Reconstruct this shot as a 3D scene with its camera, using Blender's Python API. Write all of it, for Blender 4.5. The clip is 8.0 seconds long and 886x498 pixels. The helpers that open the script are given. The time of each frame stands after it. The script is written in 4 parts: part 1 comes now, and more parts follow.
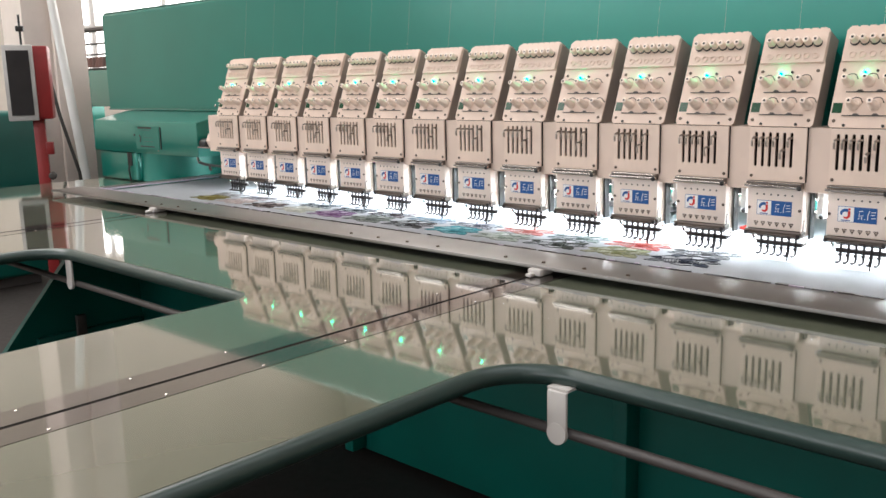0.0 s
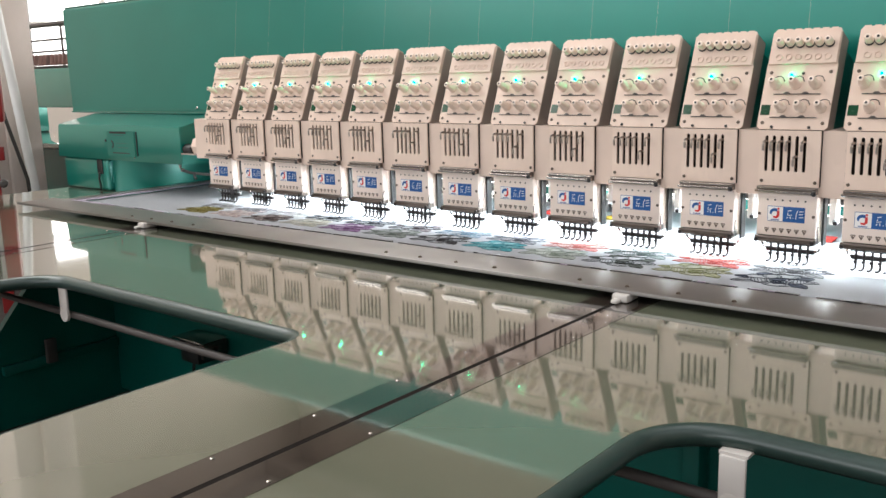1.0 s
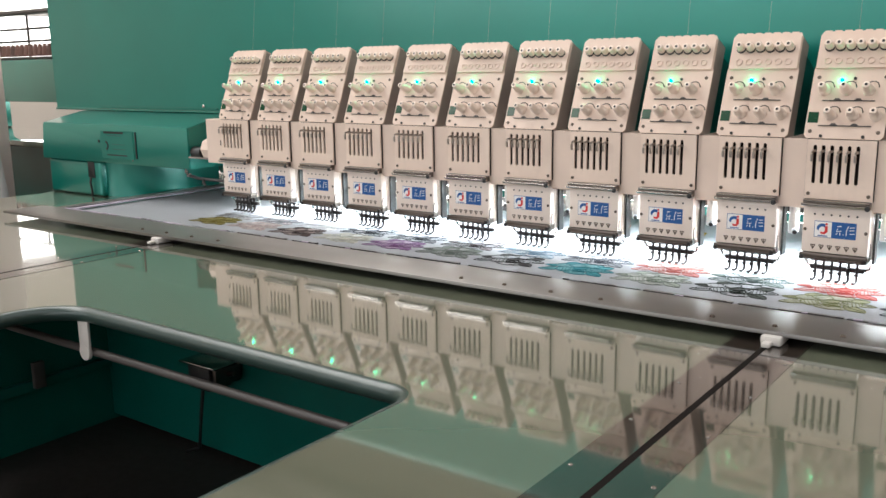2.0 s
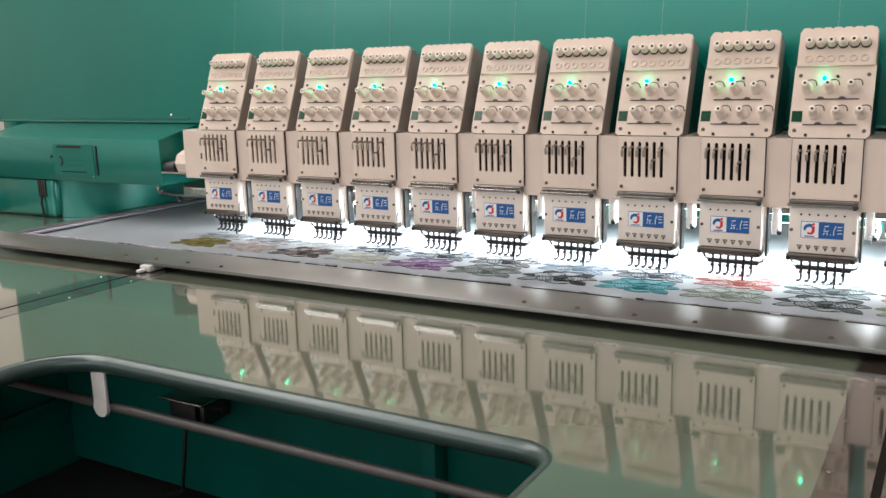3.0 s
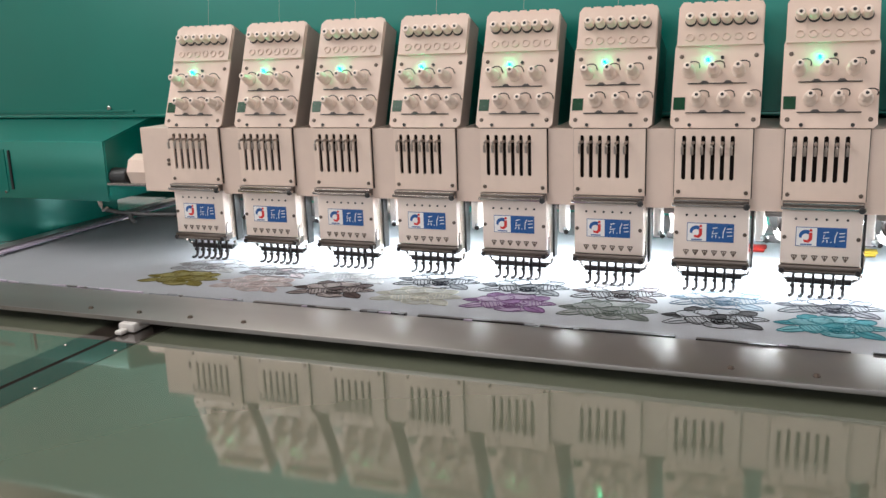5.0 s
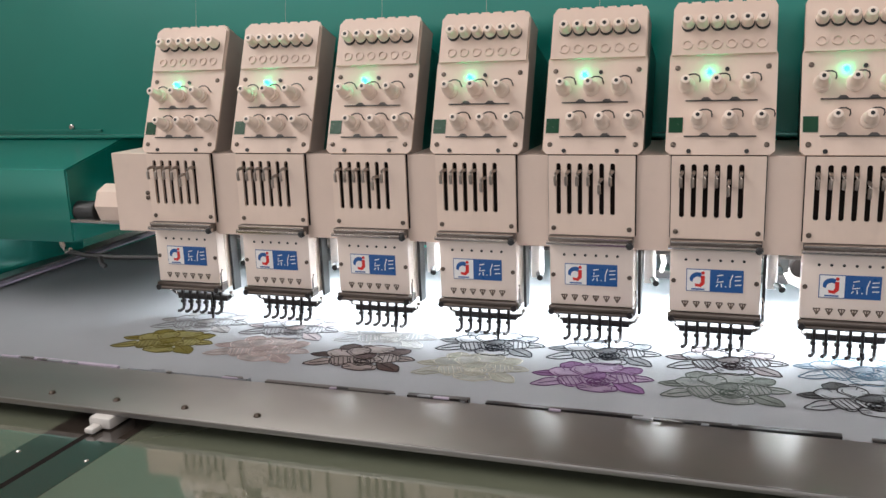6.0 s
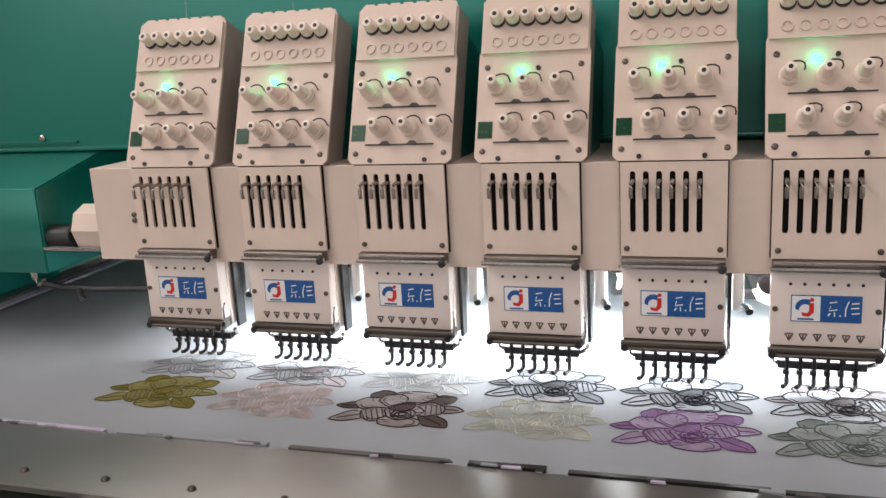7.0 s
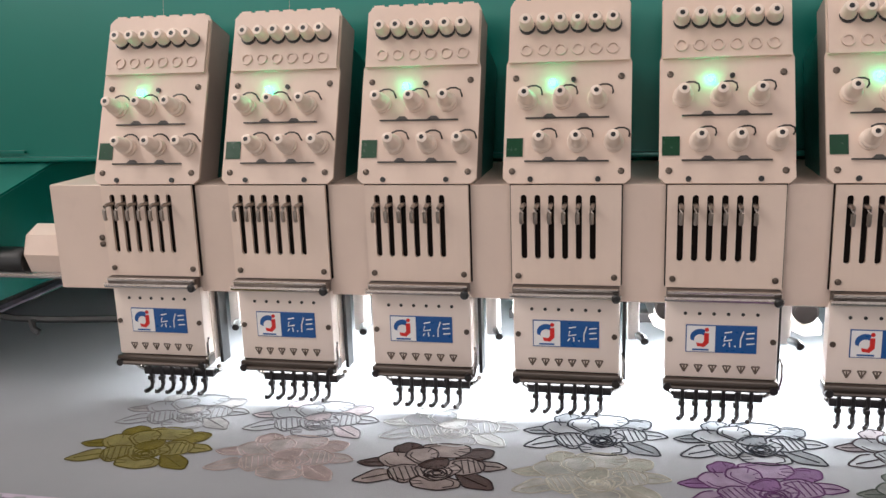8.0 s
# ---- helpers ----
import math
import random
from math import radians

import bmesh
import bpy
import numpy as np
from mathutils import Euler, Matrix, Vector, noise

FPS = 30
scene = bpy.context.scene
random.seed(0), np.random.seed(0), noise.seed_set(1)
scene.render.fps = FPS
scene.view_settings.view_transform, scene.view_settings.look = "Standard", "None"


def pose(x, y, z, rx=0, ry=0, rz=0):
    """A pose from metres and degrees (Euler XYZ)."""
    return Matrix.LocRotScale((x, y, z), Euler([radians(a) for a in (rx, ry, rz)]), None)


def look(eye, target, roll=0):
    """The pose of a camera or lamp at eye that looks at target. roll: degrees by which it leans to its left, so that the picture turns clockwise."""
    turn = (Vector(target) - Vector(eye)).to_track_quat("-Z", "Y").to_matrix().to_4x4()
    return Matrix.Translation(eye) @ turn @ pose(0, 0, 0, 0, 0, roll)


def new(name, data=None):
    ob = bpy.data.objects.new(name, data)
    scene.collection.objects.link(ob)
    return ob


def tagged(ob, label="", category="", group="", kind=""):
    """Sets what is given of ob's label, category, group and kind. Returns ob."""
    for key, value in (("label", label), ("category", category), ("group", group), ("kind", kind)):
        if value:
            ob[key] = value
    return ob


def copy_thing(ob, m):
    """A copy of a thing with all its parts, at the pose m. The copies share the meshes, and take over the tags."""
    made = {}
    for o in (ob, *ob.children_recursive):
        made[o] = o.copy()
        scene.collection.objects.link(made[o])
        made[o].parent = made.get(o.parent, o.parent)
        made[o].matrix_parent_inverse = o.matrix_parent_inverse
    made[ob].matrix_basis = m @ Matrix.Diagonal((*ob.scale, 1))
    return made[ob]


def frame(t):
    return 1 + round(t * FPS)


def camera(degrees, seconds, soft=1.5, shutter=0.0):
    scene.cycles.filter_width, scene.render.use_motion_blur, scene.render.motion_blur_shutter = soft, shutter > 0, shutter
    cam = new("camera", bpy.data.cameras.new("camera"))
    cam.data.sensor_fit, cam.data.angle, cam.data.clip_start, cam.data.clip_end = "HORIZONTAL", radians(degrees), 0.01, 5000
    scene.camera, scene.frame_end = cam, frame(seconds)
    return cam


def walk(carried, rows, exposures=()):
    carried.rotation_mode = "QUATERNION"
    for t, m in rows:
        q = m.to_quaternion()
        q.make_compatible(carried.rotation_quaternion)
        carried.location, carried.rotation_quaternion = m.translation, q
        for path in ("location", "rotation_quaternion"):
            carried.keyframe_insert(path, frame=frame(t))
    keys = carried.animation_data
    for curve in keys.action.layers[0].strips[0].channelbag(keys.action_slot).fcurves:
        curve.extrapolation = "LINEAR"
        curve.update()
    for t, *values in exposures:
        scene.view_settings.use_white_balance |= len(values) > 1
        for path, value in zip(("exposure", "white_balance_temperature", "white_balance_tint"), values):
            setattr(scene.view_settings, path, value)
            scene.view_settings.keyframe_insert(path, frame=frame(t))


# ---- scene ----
cam = camera(53.0, 8.0)
PATH = [
    (0, (2.691, -1.799, 1.201), (1.345, -0.368, 0.823), -1.3),
    (0.5, (2.501, -1.802, 1.213), (1.23, -0.305, 0.831), -1.9),
    (1, (2.354, -1.792, 1.215), (1.114, -0.272, 0.827), -1.5),
    (1.5, (2.172, -1.74, 1.219), (0.949, -0.207, 0.825), -1.0),
    (3, (1.661, -1.728, 1.229), (0.666, -0.039, 0.832), -1.6),
    (3.5, (1.513, -1.675, 1.218), (0.546, 0.029, 0.816), -1.7),
    (4, (1.364, -1.604, 1.231), (0.462, 0.131, 0.808), -1.9),
    (4.5, (1.22, -1.558, 1.233), (0.419, 0.22, 0.788), -2.0),
    (6, (0.827, -1.199, 1.237), (0.182, 0.642, 0.795), -2.1),
    (6.5, (0.769, -1.101, 1.239), (0.115, 0.737, 0.799), -2.7),
    (7, (0.679, -1.025, 1.229), (0.078, 0.829, 0.782), -3.2),
    (7.5, (0.579, -0.975, 1.231), (0.093, 0.911, 0.778), -2.7),
    (8, (0.53, -0.946, 1.238), (0.113, 0.958, 0.79), -2.0),
]
walk(cam, [(t, look(e, a, r)) for t, e, a, r in PATH], [(0, 0.18, 6260, 7), (1.5, 0.13, 6250, 6), (3.5, -0.04, 6210, 4), (4.5, -0.08, 6260, 7), (6, -0.31, 6300, 9), (8, -0.40, 6500, 12)])

# exposure and the hall's daylight
world = bpy.data.worlds.new("sky")
scene.world = world
world.use_nodes = True
sky_tex = world.node_tree.nodes.new("ShaderNodeTexSky")
sky_tex.sky_type = "NISHITA"
sky_tex.sun_disc = False
sky_tex.sun_elevation = radians(50)
sky_tex.sun_rotation = radians(200)
world.node_tree.nodes["Background"].inputs[1].default_value = 0.12
world.node_tree.links.new(sky_tex.outputs[0], world.node_tree.nodes["Background"].inputs[0])


def area_lamp(name, eye, target, sx, sy, watts, colour):
    d = bpy.data.lights.new(name, "AREA")
    d.shape, d.size, d.size_y, d.energy, d.color = "RECTANGLE", sx, sy, watts, colour
    ob = new(name, d)
    ob.matrix_world = look(eye, target)
    return ob


# daylight: long windows, the front one assumed, and three added, unseen roof lights
ADDED_SKYLIGHTS = [(-6.0, -2.4), (1.6, 4.2), (6.6, 9.2)]
# the first added roof light is strongest, to brighten the column
for (sx0, sx1), watts in zip(ADDED_SKYLIGHTS, (900, 165, 130)):
    area_lamp("skylight_lamp", ((sx0 + sx1) / 2, -2.0, 6.95), ((sx0 + sx1) / 2, -2.0, 0), sx1 - sx0, 10.0, watts, (1.0, 0.93, 0.87))
area_lamp("front_window_lamp", (0.0, -8.9, 3.6), (0.0, 0, 2.2), 16.0, 3.0, 340, (1.0, 0.92, 0.86))
area_lamp("back_window_lamp", (0.3, 7.85, 3.35), (0.3, 0, 4.2), 17.0, 3.5, 420, (1.0, 0.94, 0.90))
area_lamp("left_window_lamp", (-8.85, 5.05, 1.98), (0, 3.5, 2.6), 4.2, 1.5, 30, (1.0, 0.94, 0.92))
area_lamp("needle_light_lamp", (1.205, 0.200, 0.9255), (1.205, 0.200, 0.0), 2.48, 0.14, 22, (0.88, 0.965, 1.0))
area_lamp("front_strip_lamp", (1.205, 0.1055, 0.9335), (1.205, 0.1055 - 0.643, 0.9335 - 0.766), 2.48, 0.034, 10.0, (0.88, 0.965, 1.0))


# ---- materials ----
def mat(name, colour, rough=0.5, metal=0.0, vary=0.08, scale=12.0, bump=0.02, bump_scale=180.0, coat=0.0, rvary=0.08, tint=None, spec=0.5, stain=0.0, streak=0.0, coat_rough=0.04):
    """Paint, plastic, metal: base colour with broad and fine variation, roughness wear and fine relief."""
    m = bpy.data.materials.new(name)
    m.use_nodes = True
    nt = m.node_tree
    b = nt.nodes["Principled BSDF"]
    tc = nt.nodes.new("ShaderNodeTexCoord")
    info = nt.nodes.new("ShaderNodeObjectInfo")
    add = nt.nodes.new("ShaderNodeVectorMath")
    add.operation = "ADD"
    nt.links.new(tc.outputs["Object"], add.inputs[0])
    nt.links.new(info.outputs["Random"], add.inputs[1])
    n1 = nt.nodes.new("ShaderNodeTexNoise")
    n1.inputs["Scale"].default_value, n1.inputs["Detail"].default_value = scale, 6
    nt.links.new(add.outputs[0], n1.inputs["Vector"])
    n2 = nt.nodes.new("ShaderNodeTexNoise")
    n2.inputs["Scale"].default_value, n2.inputs["Detail"].default_value = bump_scale, 3
    nt.links.new(add.outputs[0], n2.inputs["Vector"])
    ramp = nt.nodes.new("ShaderNodeValToRGB")
    other = tint or tuple(c * (1 - 2.2 * vary) for c in colour)
    ramp.color_ramp.elements[0].position, ramp.color_ramp.elements[1].position = 0.3, 0.7
    ramp.color_ramp.elements[0].color = (*other, 1)
    ramp.color_ramp.elements[1].color = (*colour, 1)
    nt.links.new(n1.outputs["Fac"], ramp.inputs[0])
    nt.links.new(ramp.outputs[0], b.inputs["Base Color"])
    if stain:
        n3 = nt.nodes.new("ShaderNodeTexNoise")
        n3.inputs["Scale"].default_value, n3.inputs["Detail"].default_value = 40.0, 8
        nt.links.new(add.outputs[0], n3.inputs["Vector"])
        r3 = nt.nodes.new("ShaderNodeValToRGB")
        r3.color_ramp.elements[0].position, r3.color_ramp.elements[1].position = 0.60, 0.74
        r3.color_ramp.elements[0].color, r3.color_ramp.elements[1].color = (0, 0, 0, 1), (stain, stain, stain, 1)
        nt.links.new(n3.outputs["Fac"], r3.inputs[0])
        mix = nt.nodes.new("ShaderNodeMix")
        mix.data_type = "RGBA"
        nt.links.new(r3.outputs[0], mix.inputs[0])
        nt.links.new(ramp.outputs[0], mix.inputs[6])
        mix.inputs[7].default_value = (*(c * 0.55 for c in colour), 1)
        nt.links.new(mix.outputs[2], b.inputs["Base Color"])
    if streak:
        mp = nt.nodes.new("ShaderNodeMapping")
        mp.inputs["Scale"].default_value = (150.0, 150.0, 7.0)
        nt.links.new(add.outputs[0], mp.inputs["Vector"])
        n4 = nt.nodes.new("ShaderNodeTexNoise")
        n4.inputs["Scale"].default_value, n4.inputs["Detail"].default_value = 1.0, 4
        nt.links.new(mp.outputs[0], n4.inputs["Vector"])
        r4 = nt.nodes.new("ShaderNodeValToRGB")
        r4.color_ramp.elements[0].position, r4.color_ramp.elements[1].position = 0.52, 0.75
        r4.color_ramp.elements[0].color, r4.color_ramp.elements[1].color = (0, 0, 0, 1), (streak, streak, streak, 1)
        nt.links.new(n4.outputs["Fac"], r4.inputs[0])
        mx = nt.nodes.new("ShaderNodeMix")
        mx.data_type = "RGBA"
        nt.links.new(r4.outputs[0], mx.inputs[0])
        nt.links.new(b.inputs["Base Color"].links[0].from_socket, mx.inputs[6])
        mx.inputs[7].default_value = (*(c * 0.5 for c in colour), 1)
        nt.links.new(mx.outputs[2], b.inputs["Base Color"])
    mr = nt.nodes.new("ShaderNodeMapRange")
    mr.inputs[3].default_value, mr.inputs[4].default_value = max(0.02, rough - rvary), min(1.0, rough + rvary)
    nt.links.new(n2.outputs["Fac"], mr.inputs[0])
    nt.links.new(mr.outputs[0], b.inputs["Roughness"])
    if bump:
        bp = nt.nodes.new("ShaderNodeBump")
        bp.inputs["Strength"].default_value, bp.inputs["Distance"].default_value = bump, 0.002
        nt.links.new(n2.outputs["Fac"], bp.inputs["Height"])
        nt.links.new(bp.outputs[0], b.inputs["Normal"])
    b.inputs["Metallic"].default_value = metal
    b.inputs["Coat Weight"].default_value = coat
    b.inputs["Coat Roughness"].default_value = coat_rough
    b.inputs["Specular IOR Level"].default_value = spec
    return m


def glow(name, colour, strength):
    m = bpy.data.materials.new(name)
    m.use_nodes = True
    b = m.node_tree.nodes["Principled BSDF"]
    b.inputs["Base Color"].default_value = (*colour, 1)
    b.inputs["Emission Color"].default_value = (*colour, 1)
    b.inputs["Emission Strength"].default_value = strength
    return m


M_HEAD = mat("cream_plastic", (0.74, 0.575, 0.475), 0.42, vary=0.05, bump=0.06, stain=0.12, streak=0.05)
M_COVER = mat("cream_painted_steel", (0.74, 0.585, 0.49), 0.38, vary=0.04, bump=0.05, stain=0.08)
M_LABELPLATE = mat("white_painted_plate", (0.80, 0.68, 0.60), 0.38, vary=0.03, bump=0.04, stain=0.08)
M_SLOTPLATE = mat("cream_slotted_plate", (0.80, 0.635, 0.53), 0.36, vary=0.05, bump=0.05, stain=0.10, streak=0.06)
# head flanks: shade from the neighbouring head is put into this darker colour
M_CASE = mat("cream_case_shaded", (0.40, 0.33, 0.285), 0.5, vary=0.08, bump=0.08, bump_scale=90.0, stain=0.15)
M_KNOB = mat("white_nylon", (0.88, 0.73, 0.62), 0.35, vary=0.04, bump=0.02)
M_BLACK = mat("black_plastic", (0.012, 0.012, 0.012), 0.4)
# near-black: paints the shade inside the slots, also black motors and joint filler
M_SLOT = mat("slot_shade_and_black", (0.010, 0.007, 0.006), 0.8, spec=0.1)
M_CHROME = mat("chrome", (0.62, 0.58, 0.55), 0.18, metal=1.0, vary=0.05, rvary=0.06)
M_DARKSTEEL = mat("burnished_steel", (0.15, 0.125, 0.11), 0.33, metal=1.0, vary=0.15)
M_FOOT = mat("blued_steel", (0.06, 0.055, 0.055), 0.32, metal=0.8, vary=0.1)
M_LEVER = mat("worn_lever_steel", (0.46, 0.40, 0.355), 0.34, metal=1.0, vary=0.1)
M_SCREW = mat("screw_steel", (0.14, 0.11, 0.09), 0.35, metal=1.0)
M_TEAL = mat("teal_enamel", (0.001, 0.210, 0.163), 0.34, metal=0.5, vary=0.05, scale=3.0, bump=0.0, coat=1.0, rvary=0.02, coat_rough=0.20)
M_TEAL.node_tree.nodes["Principled BSDF"].inputs["Coat IOR"].default_value = 1.52
# darker teal of the base; on the rear arms it paints the gaps' shade
M_TEALDARK = mat("teal_base_and_gap_shade", (0.001, 0.105, 0.083), 0.4, vary=0.1, scale=5.0, bump=0.03, stain=0.2)
M_GREENCHIP = mat("green_display", (0.004, 0.055, 0.022), 0.25)
M_BLUE = mat("blue_print", (0.006, 0.082, 0.28), 0.3, vary=0.03)
M_RED = mat("red_print", (0.62, 0.02, 0.015), 0.35, vary=0.03)
M_WHITE = mat("white_print", (0.82, 0.80, 0.78), 0.35, vary=0.02)
M_GREYPRINT = mat("brown_grey_print", (0.14, 0.10, 0.075), 0.5)
M_LED = glow("green_led", (0.02, 1.0, 0.42), 32.0)
M_TUBE = glow("white_led_strip", (0.95, 0.98, 1.0), 9.0)
M_TABLE = mat("grey_green_laminate", (0.135, 0.143, 0.101), 0.06, vary=0.05, scale=2.5, bump=0.004, bump_scale=25.0, coat=1.0, rvary=0.035)
M_BAND = mat("brown_joint_plate", (0.040, 0.031, 0.025), 0.09, vary=0.06, scale=4.0, bump=0.004, bump_scale=30.0, coat=1.0, rvary=0.03)
M_EDGE = mat("dark_green_rubber", (0.016, 0.040, 0.033), 0.36, vary=0.1, scale=8.0, coat=0.5, coat_rough=0.34)
M_PIPE = mat("grey_pipe", (0.075, 0.065, 0.060), 0.45, vary=0.1, stain=0.2)
M_HANGER = mat("white_enamel_bracket", (0.62, 0.58, 0.54), 0.4, vary=0.05)
M_ALU = mat("brushed_aluminium", (0.275, 0.258, 0.245), 0.38, metal=1.0, vary=0.08, scale=5.0, bump=0.0, rvary=0.006)
alu = M_ALU.node_tree
alu.nodes["Principled BSDF"].inputs["Anisotropic"].default_value = 0.75
grain = alu.nodes.new("ShaderNodeCombineXYZ")
grain.inputs[1].default_value = 1.0
alu.links.new(grain.outputs[0], alu.nodes["Principled BSDF"].inputs["Tangent"])
M_FABRIC = mat("white_backing_fabric", (0.255, 0.260, 0.275), 0.75, vary=0.04, scale=6.0, bump=0.25, bump_scale=900.0, spec=0.2)
M_LILAC = mat("lilac_selvedge", (0.44, 0.37, 0.46), 0.6, vary=0.12, scale=30.0)
M_FLOOR = mat("dark_workshop_floor", (0.030, 0.022, 0.019), 0.6, vary=0.2, scale=1.5, bump=0.05, bump_scale=40.0, stain=0.3)
M_WALL = mat("cream_wall", (0.52, 0.46, 0.40), 0.7, vary=0.06, scale=0.8, bump=0.1, bump_scale=60.0)
M_CEIL = mat("grey_white_roof", (0.42, 0.38, 0.34), 0.7, vary=0.06, scale=0.6, bump=0.05)
M_COLUMN = mat("cream_column_paint", (0.86, 0.74, 0.68), 0.5, vary=0.06, scale=3.0, bump=0.05, stain=0.1)
M_DAY = glow("bright_daylight", (1.0, 0.97, 0.95), 2.4)
M_REDPAINT = mat("red_enamel", (0.30, 0.022, 0.022), 0.4, vary=0.08)
M_SCREEN = mat("dark_screen", (0.03, 0.028, 0.03), 0.12)
M_FRAMEGREY = mat("light_grey_frame", (0.55, 0.52, 0.50), 0.35)


# ---- mesh helpers ----
def box(bm, x0, x1, y0, y1, z0, z1, bevel=0.0, seg=2):
    r = bmesh.ops.create_cube(bm, size=1.0, matrix=Matrix.Translation(((x0 + x1) / 2, (y0 + y1) / 2, (z0 + z1) / 2)) @ Matrix.Diagonal((x1 - x0, y1 - y0, z1 - z0, 1)))
    if bevel:
        es = list({e for v in r["verts"] for e in v.link_edges})
        bmesh.ops.bevel(bm, geom=es, offset=bevel, segments=seg, affect="EDGES", profile=0.5, clamp_overlap=True)
    return bm


def lathe(bm, profile, m=Matrix.Identity(4), seg=16):
    """Turns a profile of (radius, height) round the local z axis."""
    rings = []
    for r, h in profile:
        rings.append([bm.verts.new(m @ Vector((r * math.cos(2 * math.pi * i / seg), r * math.sin(2 * math.pi * i / seg), h))) for i in range(seg)])
    for a, b in zip(rings, rings[1:]):
        for i in range(seg):
            bm.faces.new((a[i], a[(i + 1) % seg], b[(i + 1) % seg], b[i]))
    bm.faces.new(rings[0][::-1])
    bm.faces.new(rings[-1])
    return bm


def tube(bm, pts, r, seg=6, flat=1.0):
    """A round bar along points."""
    pts = [Vector(p) for p in pts]
    rings = []
    for i, p in enumerate(pts):
        d = (pts[min(i + 1, len(pts) - 1)] - pts[max(i - 1, 0)]).normalized()
        up = Vector((0, 0, 1)) if abs(d.z) < 0.9 else Vector((0, 1, 0))
        a = d.cross(up).normalized()
        b = a.cross(d).normalized()
        rings.append([bm.verts.new(p + r * (math.cos(2 * math.pi * k / seg) * a + flat * math.sin(2 * math.pi * k / seg) * b)) for k in range(seg)])
    for u, v in zip(rings, rings[1:]):
        for k in range(seg):
            bm.faces.new((u[k], u[(k + 1) % seg], v[(k + 1) % seg], v[k]))
    bm.faces.new(rings[0][::-1])
    bm.faces.new(rings[-1])
    return bm


def prism(bm, outline, z0, z1, m=Matrix.Identity(4)):
    """Extrudes a closed outline of (x, y) from z0 to z1."""
    a = [bm.verts.new(m @ Vector((x, y, z0))) for x, y in outline]
    b = [bm.verts.new(m @ Vector((x, y, z1))) for x, y in outline]
    n = len(outline)
    bm.faces.new(a[::-1])
    bm.faces.new(b)
    for i in range(n):
        bm.faces.new((a[i], a[(i + 1) % n], b[(i + 1) % n], b[i]))
    return bm


def mesh_of(name, bm, material, smooth=True):
    bmesh.ops.recalc_face_normals(bm, faces=bm.faces)
    me = bpy.data.meshes.new(name)
    bm.to_mesh(me)
    bm.free()
    me.materials.append(material)
    if smooth:
        me.shade_smooth()
        me.set_sharp_from_angle(angle=radians(38))
    return me


def part(name, bm, material, parent, label=""):
    ob = new(name, mesh_of(name, bm, material))
    ob.parent = parent
    if label:
        ob["label"] = label
    return ob


def thing(name, bm, material, label, category, group="", kind=""):
    return tagged(new(name, mesh_of(name, bm, material)), label, category, group, kind)


def piece(name, mesh, parent, m):
    ob = new(name, mesh)
    ob.parent = parent
    ob.matrix_basis = m
    return ob


def B():
    return bmesh.new()


# ---- the hall ----
XA, XB, YA, YB, ZH = -9.0, 11.0, -9.0, 8.0, 7.0
thing("floor", box(B(), XA, XB, YA, YB, -0.1, 0.0), M_FLOOR, "dark brown-grey workshop floor", "floor", kind="structure")
bm = B()
prev = XA
for sx0, sx1 in ADDED_SKYLIGHTS + [(XB, XB)]:
    box(bm, prev, sx0, YA, YB, ZH, ZH + 0.15)
    if sx1 > sx0:
        box(bm, sx0, sx1, YA, -7.0, ZH, ZH + 0.15)
        box(bm, sx0, sx1, 3.0, YB, ZH, ZH + 0.15)
    prev = sx1
for i in range(9):
    box(bm, XA, XB, YA + 1.0 + i * 1.9, YA + 1.12 + i * 1.9, ZH - 0.25, ZH - 0.002)
thing("ceiling", bm, M_CEIL, "pale roof with beams and long added roof lights", "ceiling", kind="structure")


def windowed_wall(name, along, fixed, thick, spans, z0, z1, lo, hi):
    bm = B()

    def put(a, b, za, zb):
        if along == "x":
            box(bm, a, b, min(fixed, fixed + thick), max(fixed, fixed + thick), za, zb)
        else:
            box(bm, min(fixed, fixed + thick), max(fixed, fixed + thick), a, b, za, zb)
    put(lo, hi, 0, z0)
    put(lo, hi, z1, ZH)
    prev = lo
    for a, b in spans + [(hi, hi)]:
        put(prev, a, z0, z1)
        prev = b
    ob = thing(name, bm, M_WALL, "cream painted workshop wall with a band of windows", "wall", kind="structure")
    for i, (a, b) in enumerate(spans):
        fr = B()
        n = max(1, round((b - a) / 1.1))
        for j in range(n + 1):
            c = a + (b - a) * j / n
            lo2, hi2 = c - 0.03, c + 0.03
            if along == "x":
                box(fr, lo2, hi2, fixed + thick * 0.3, fixed + thick * 0.6, z0, z1)
            else:
                box(fr, fixed + thick * 0.3, fixed + thick * 0.6, lo2, hi2, z0, z1)
        for zz in (z0 + 0.03, (z0 + z1) / 2, z1 - 0.03):
            if along == "x":
                box(fr, a, b, fixed + thick * 0.32, fixed + thick * 0.58, zz - 0.025, zz + 0.025)
            else:
                box(fr, fixed + thick * 0.32, fixed + thick * 0.58, a, b, zz - 0.025, zz + 0.025)
        w = part("window_frame", fr, M_FRAMEGREY, ob)
    return ob


windowed_wall("wall_back", "x", YB, 0.25, [(-8.4, -5.4), (-4.8, -1.8), (-1.2, 1.8), (2.4, 5.4), (6.0, 9.0)], 1.5, 5.2, XA, XB)
windowed_wall("wall_left", "y", XA, -0.25, [(2.9, 7.2)], 1.2, 2.75, YA, YB)
windowed_wall("wall_front", "x", YA, -0.25, [(-8.0, 8.0)], 2.1, 5.1, XA, XB)
thing("wall_right", box(B(), XB, XB + 0.25, YA, YB, 0, ZH), M_WALL, "cream painted workshop wall", "wall", kind="structure")
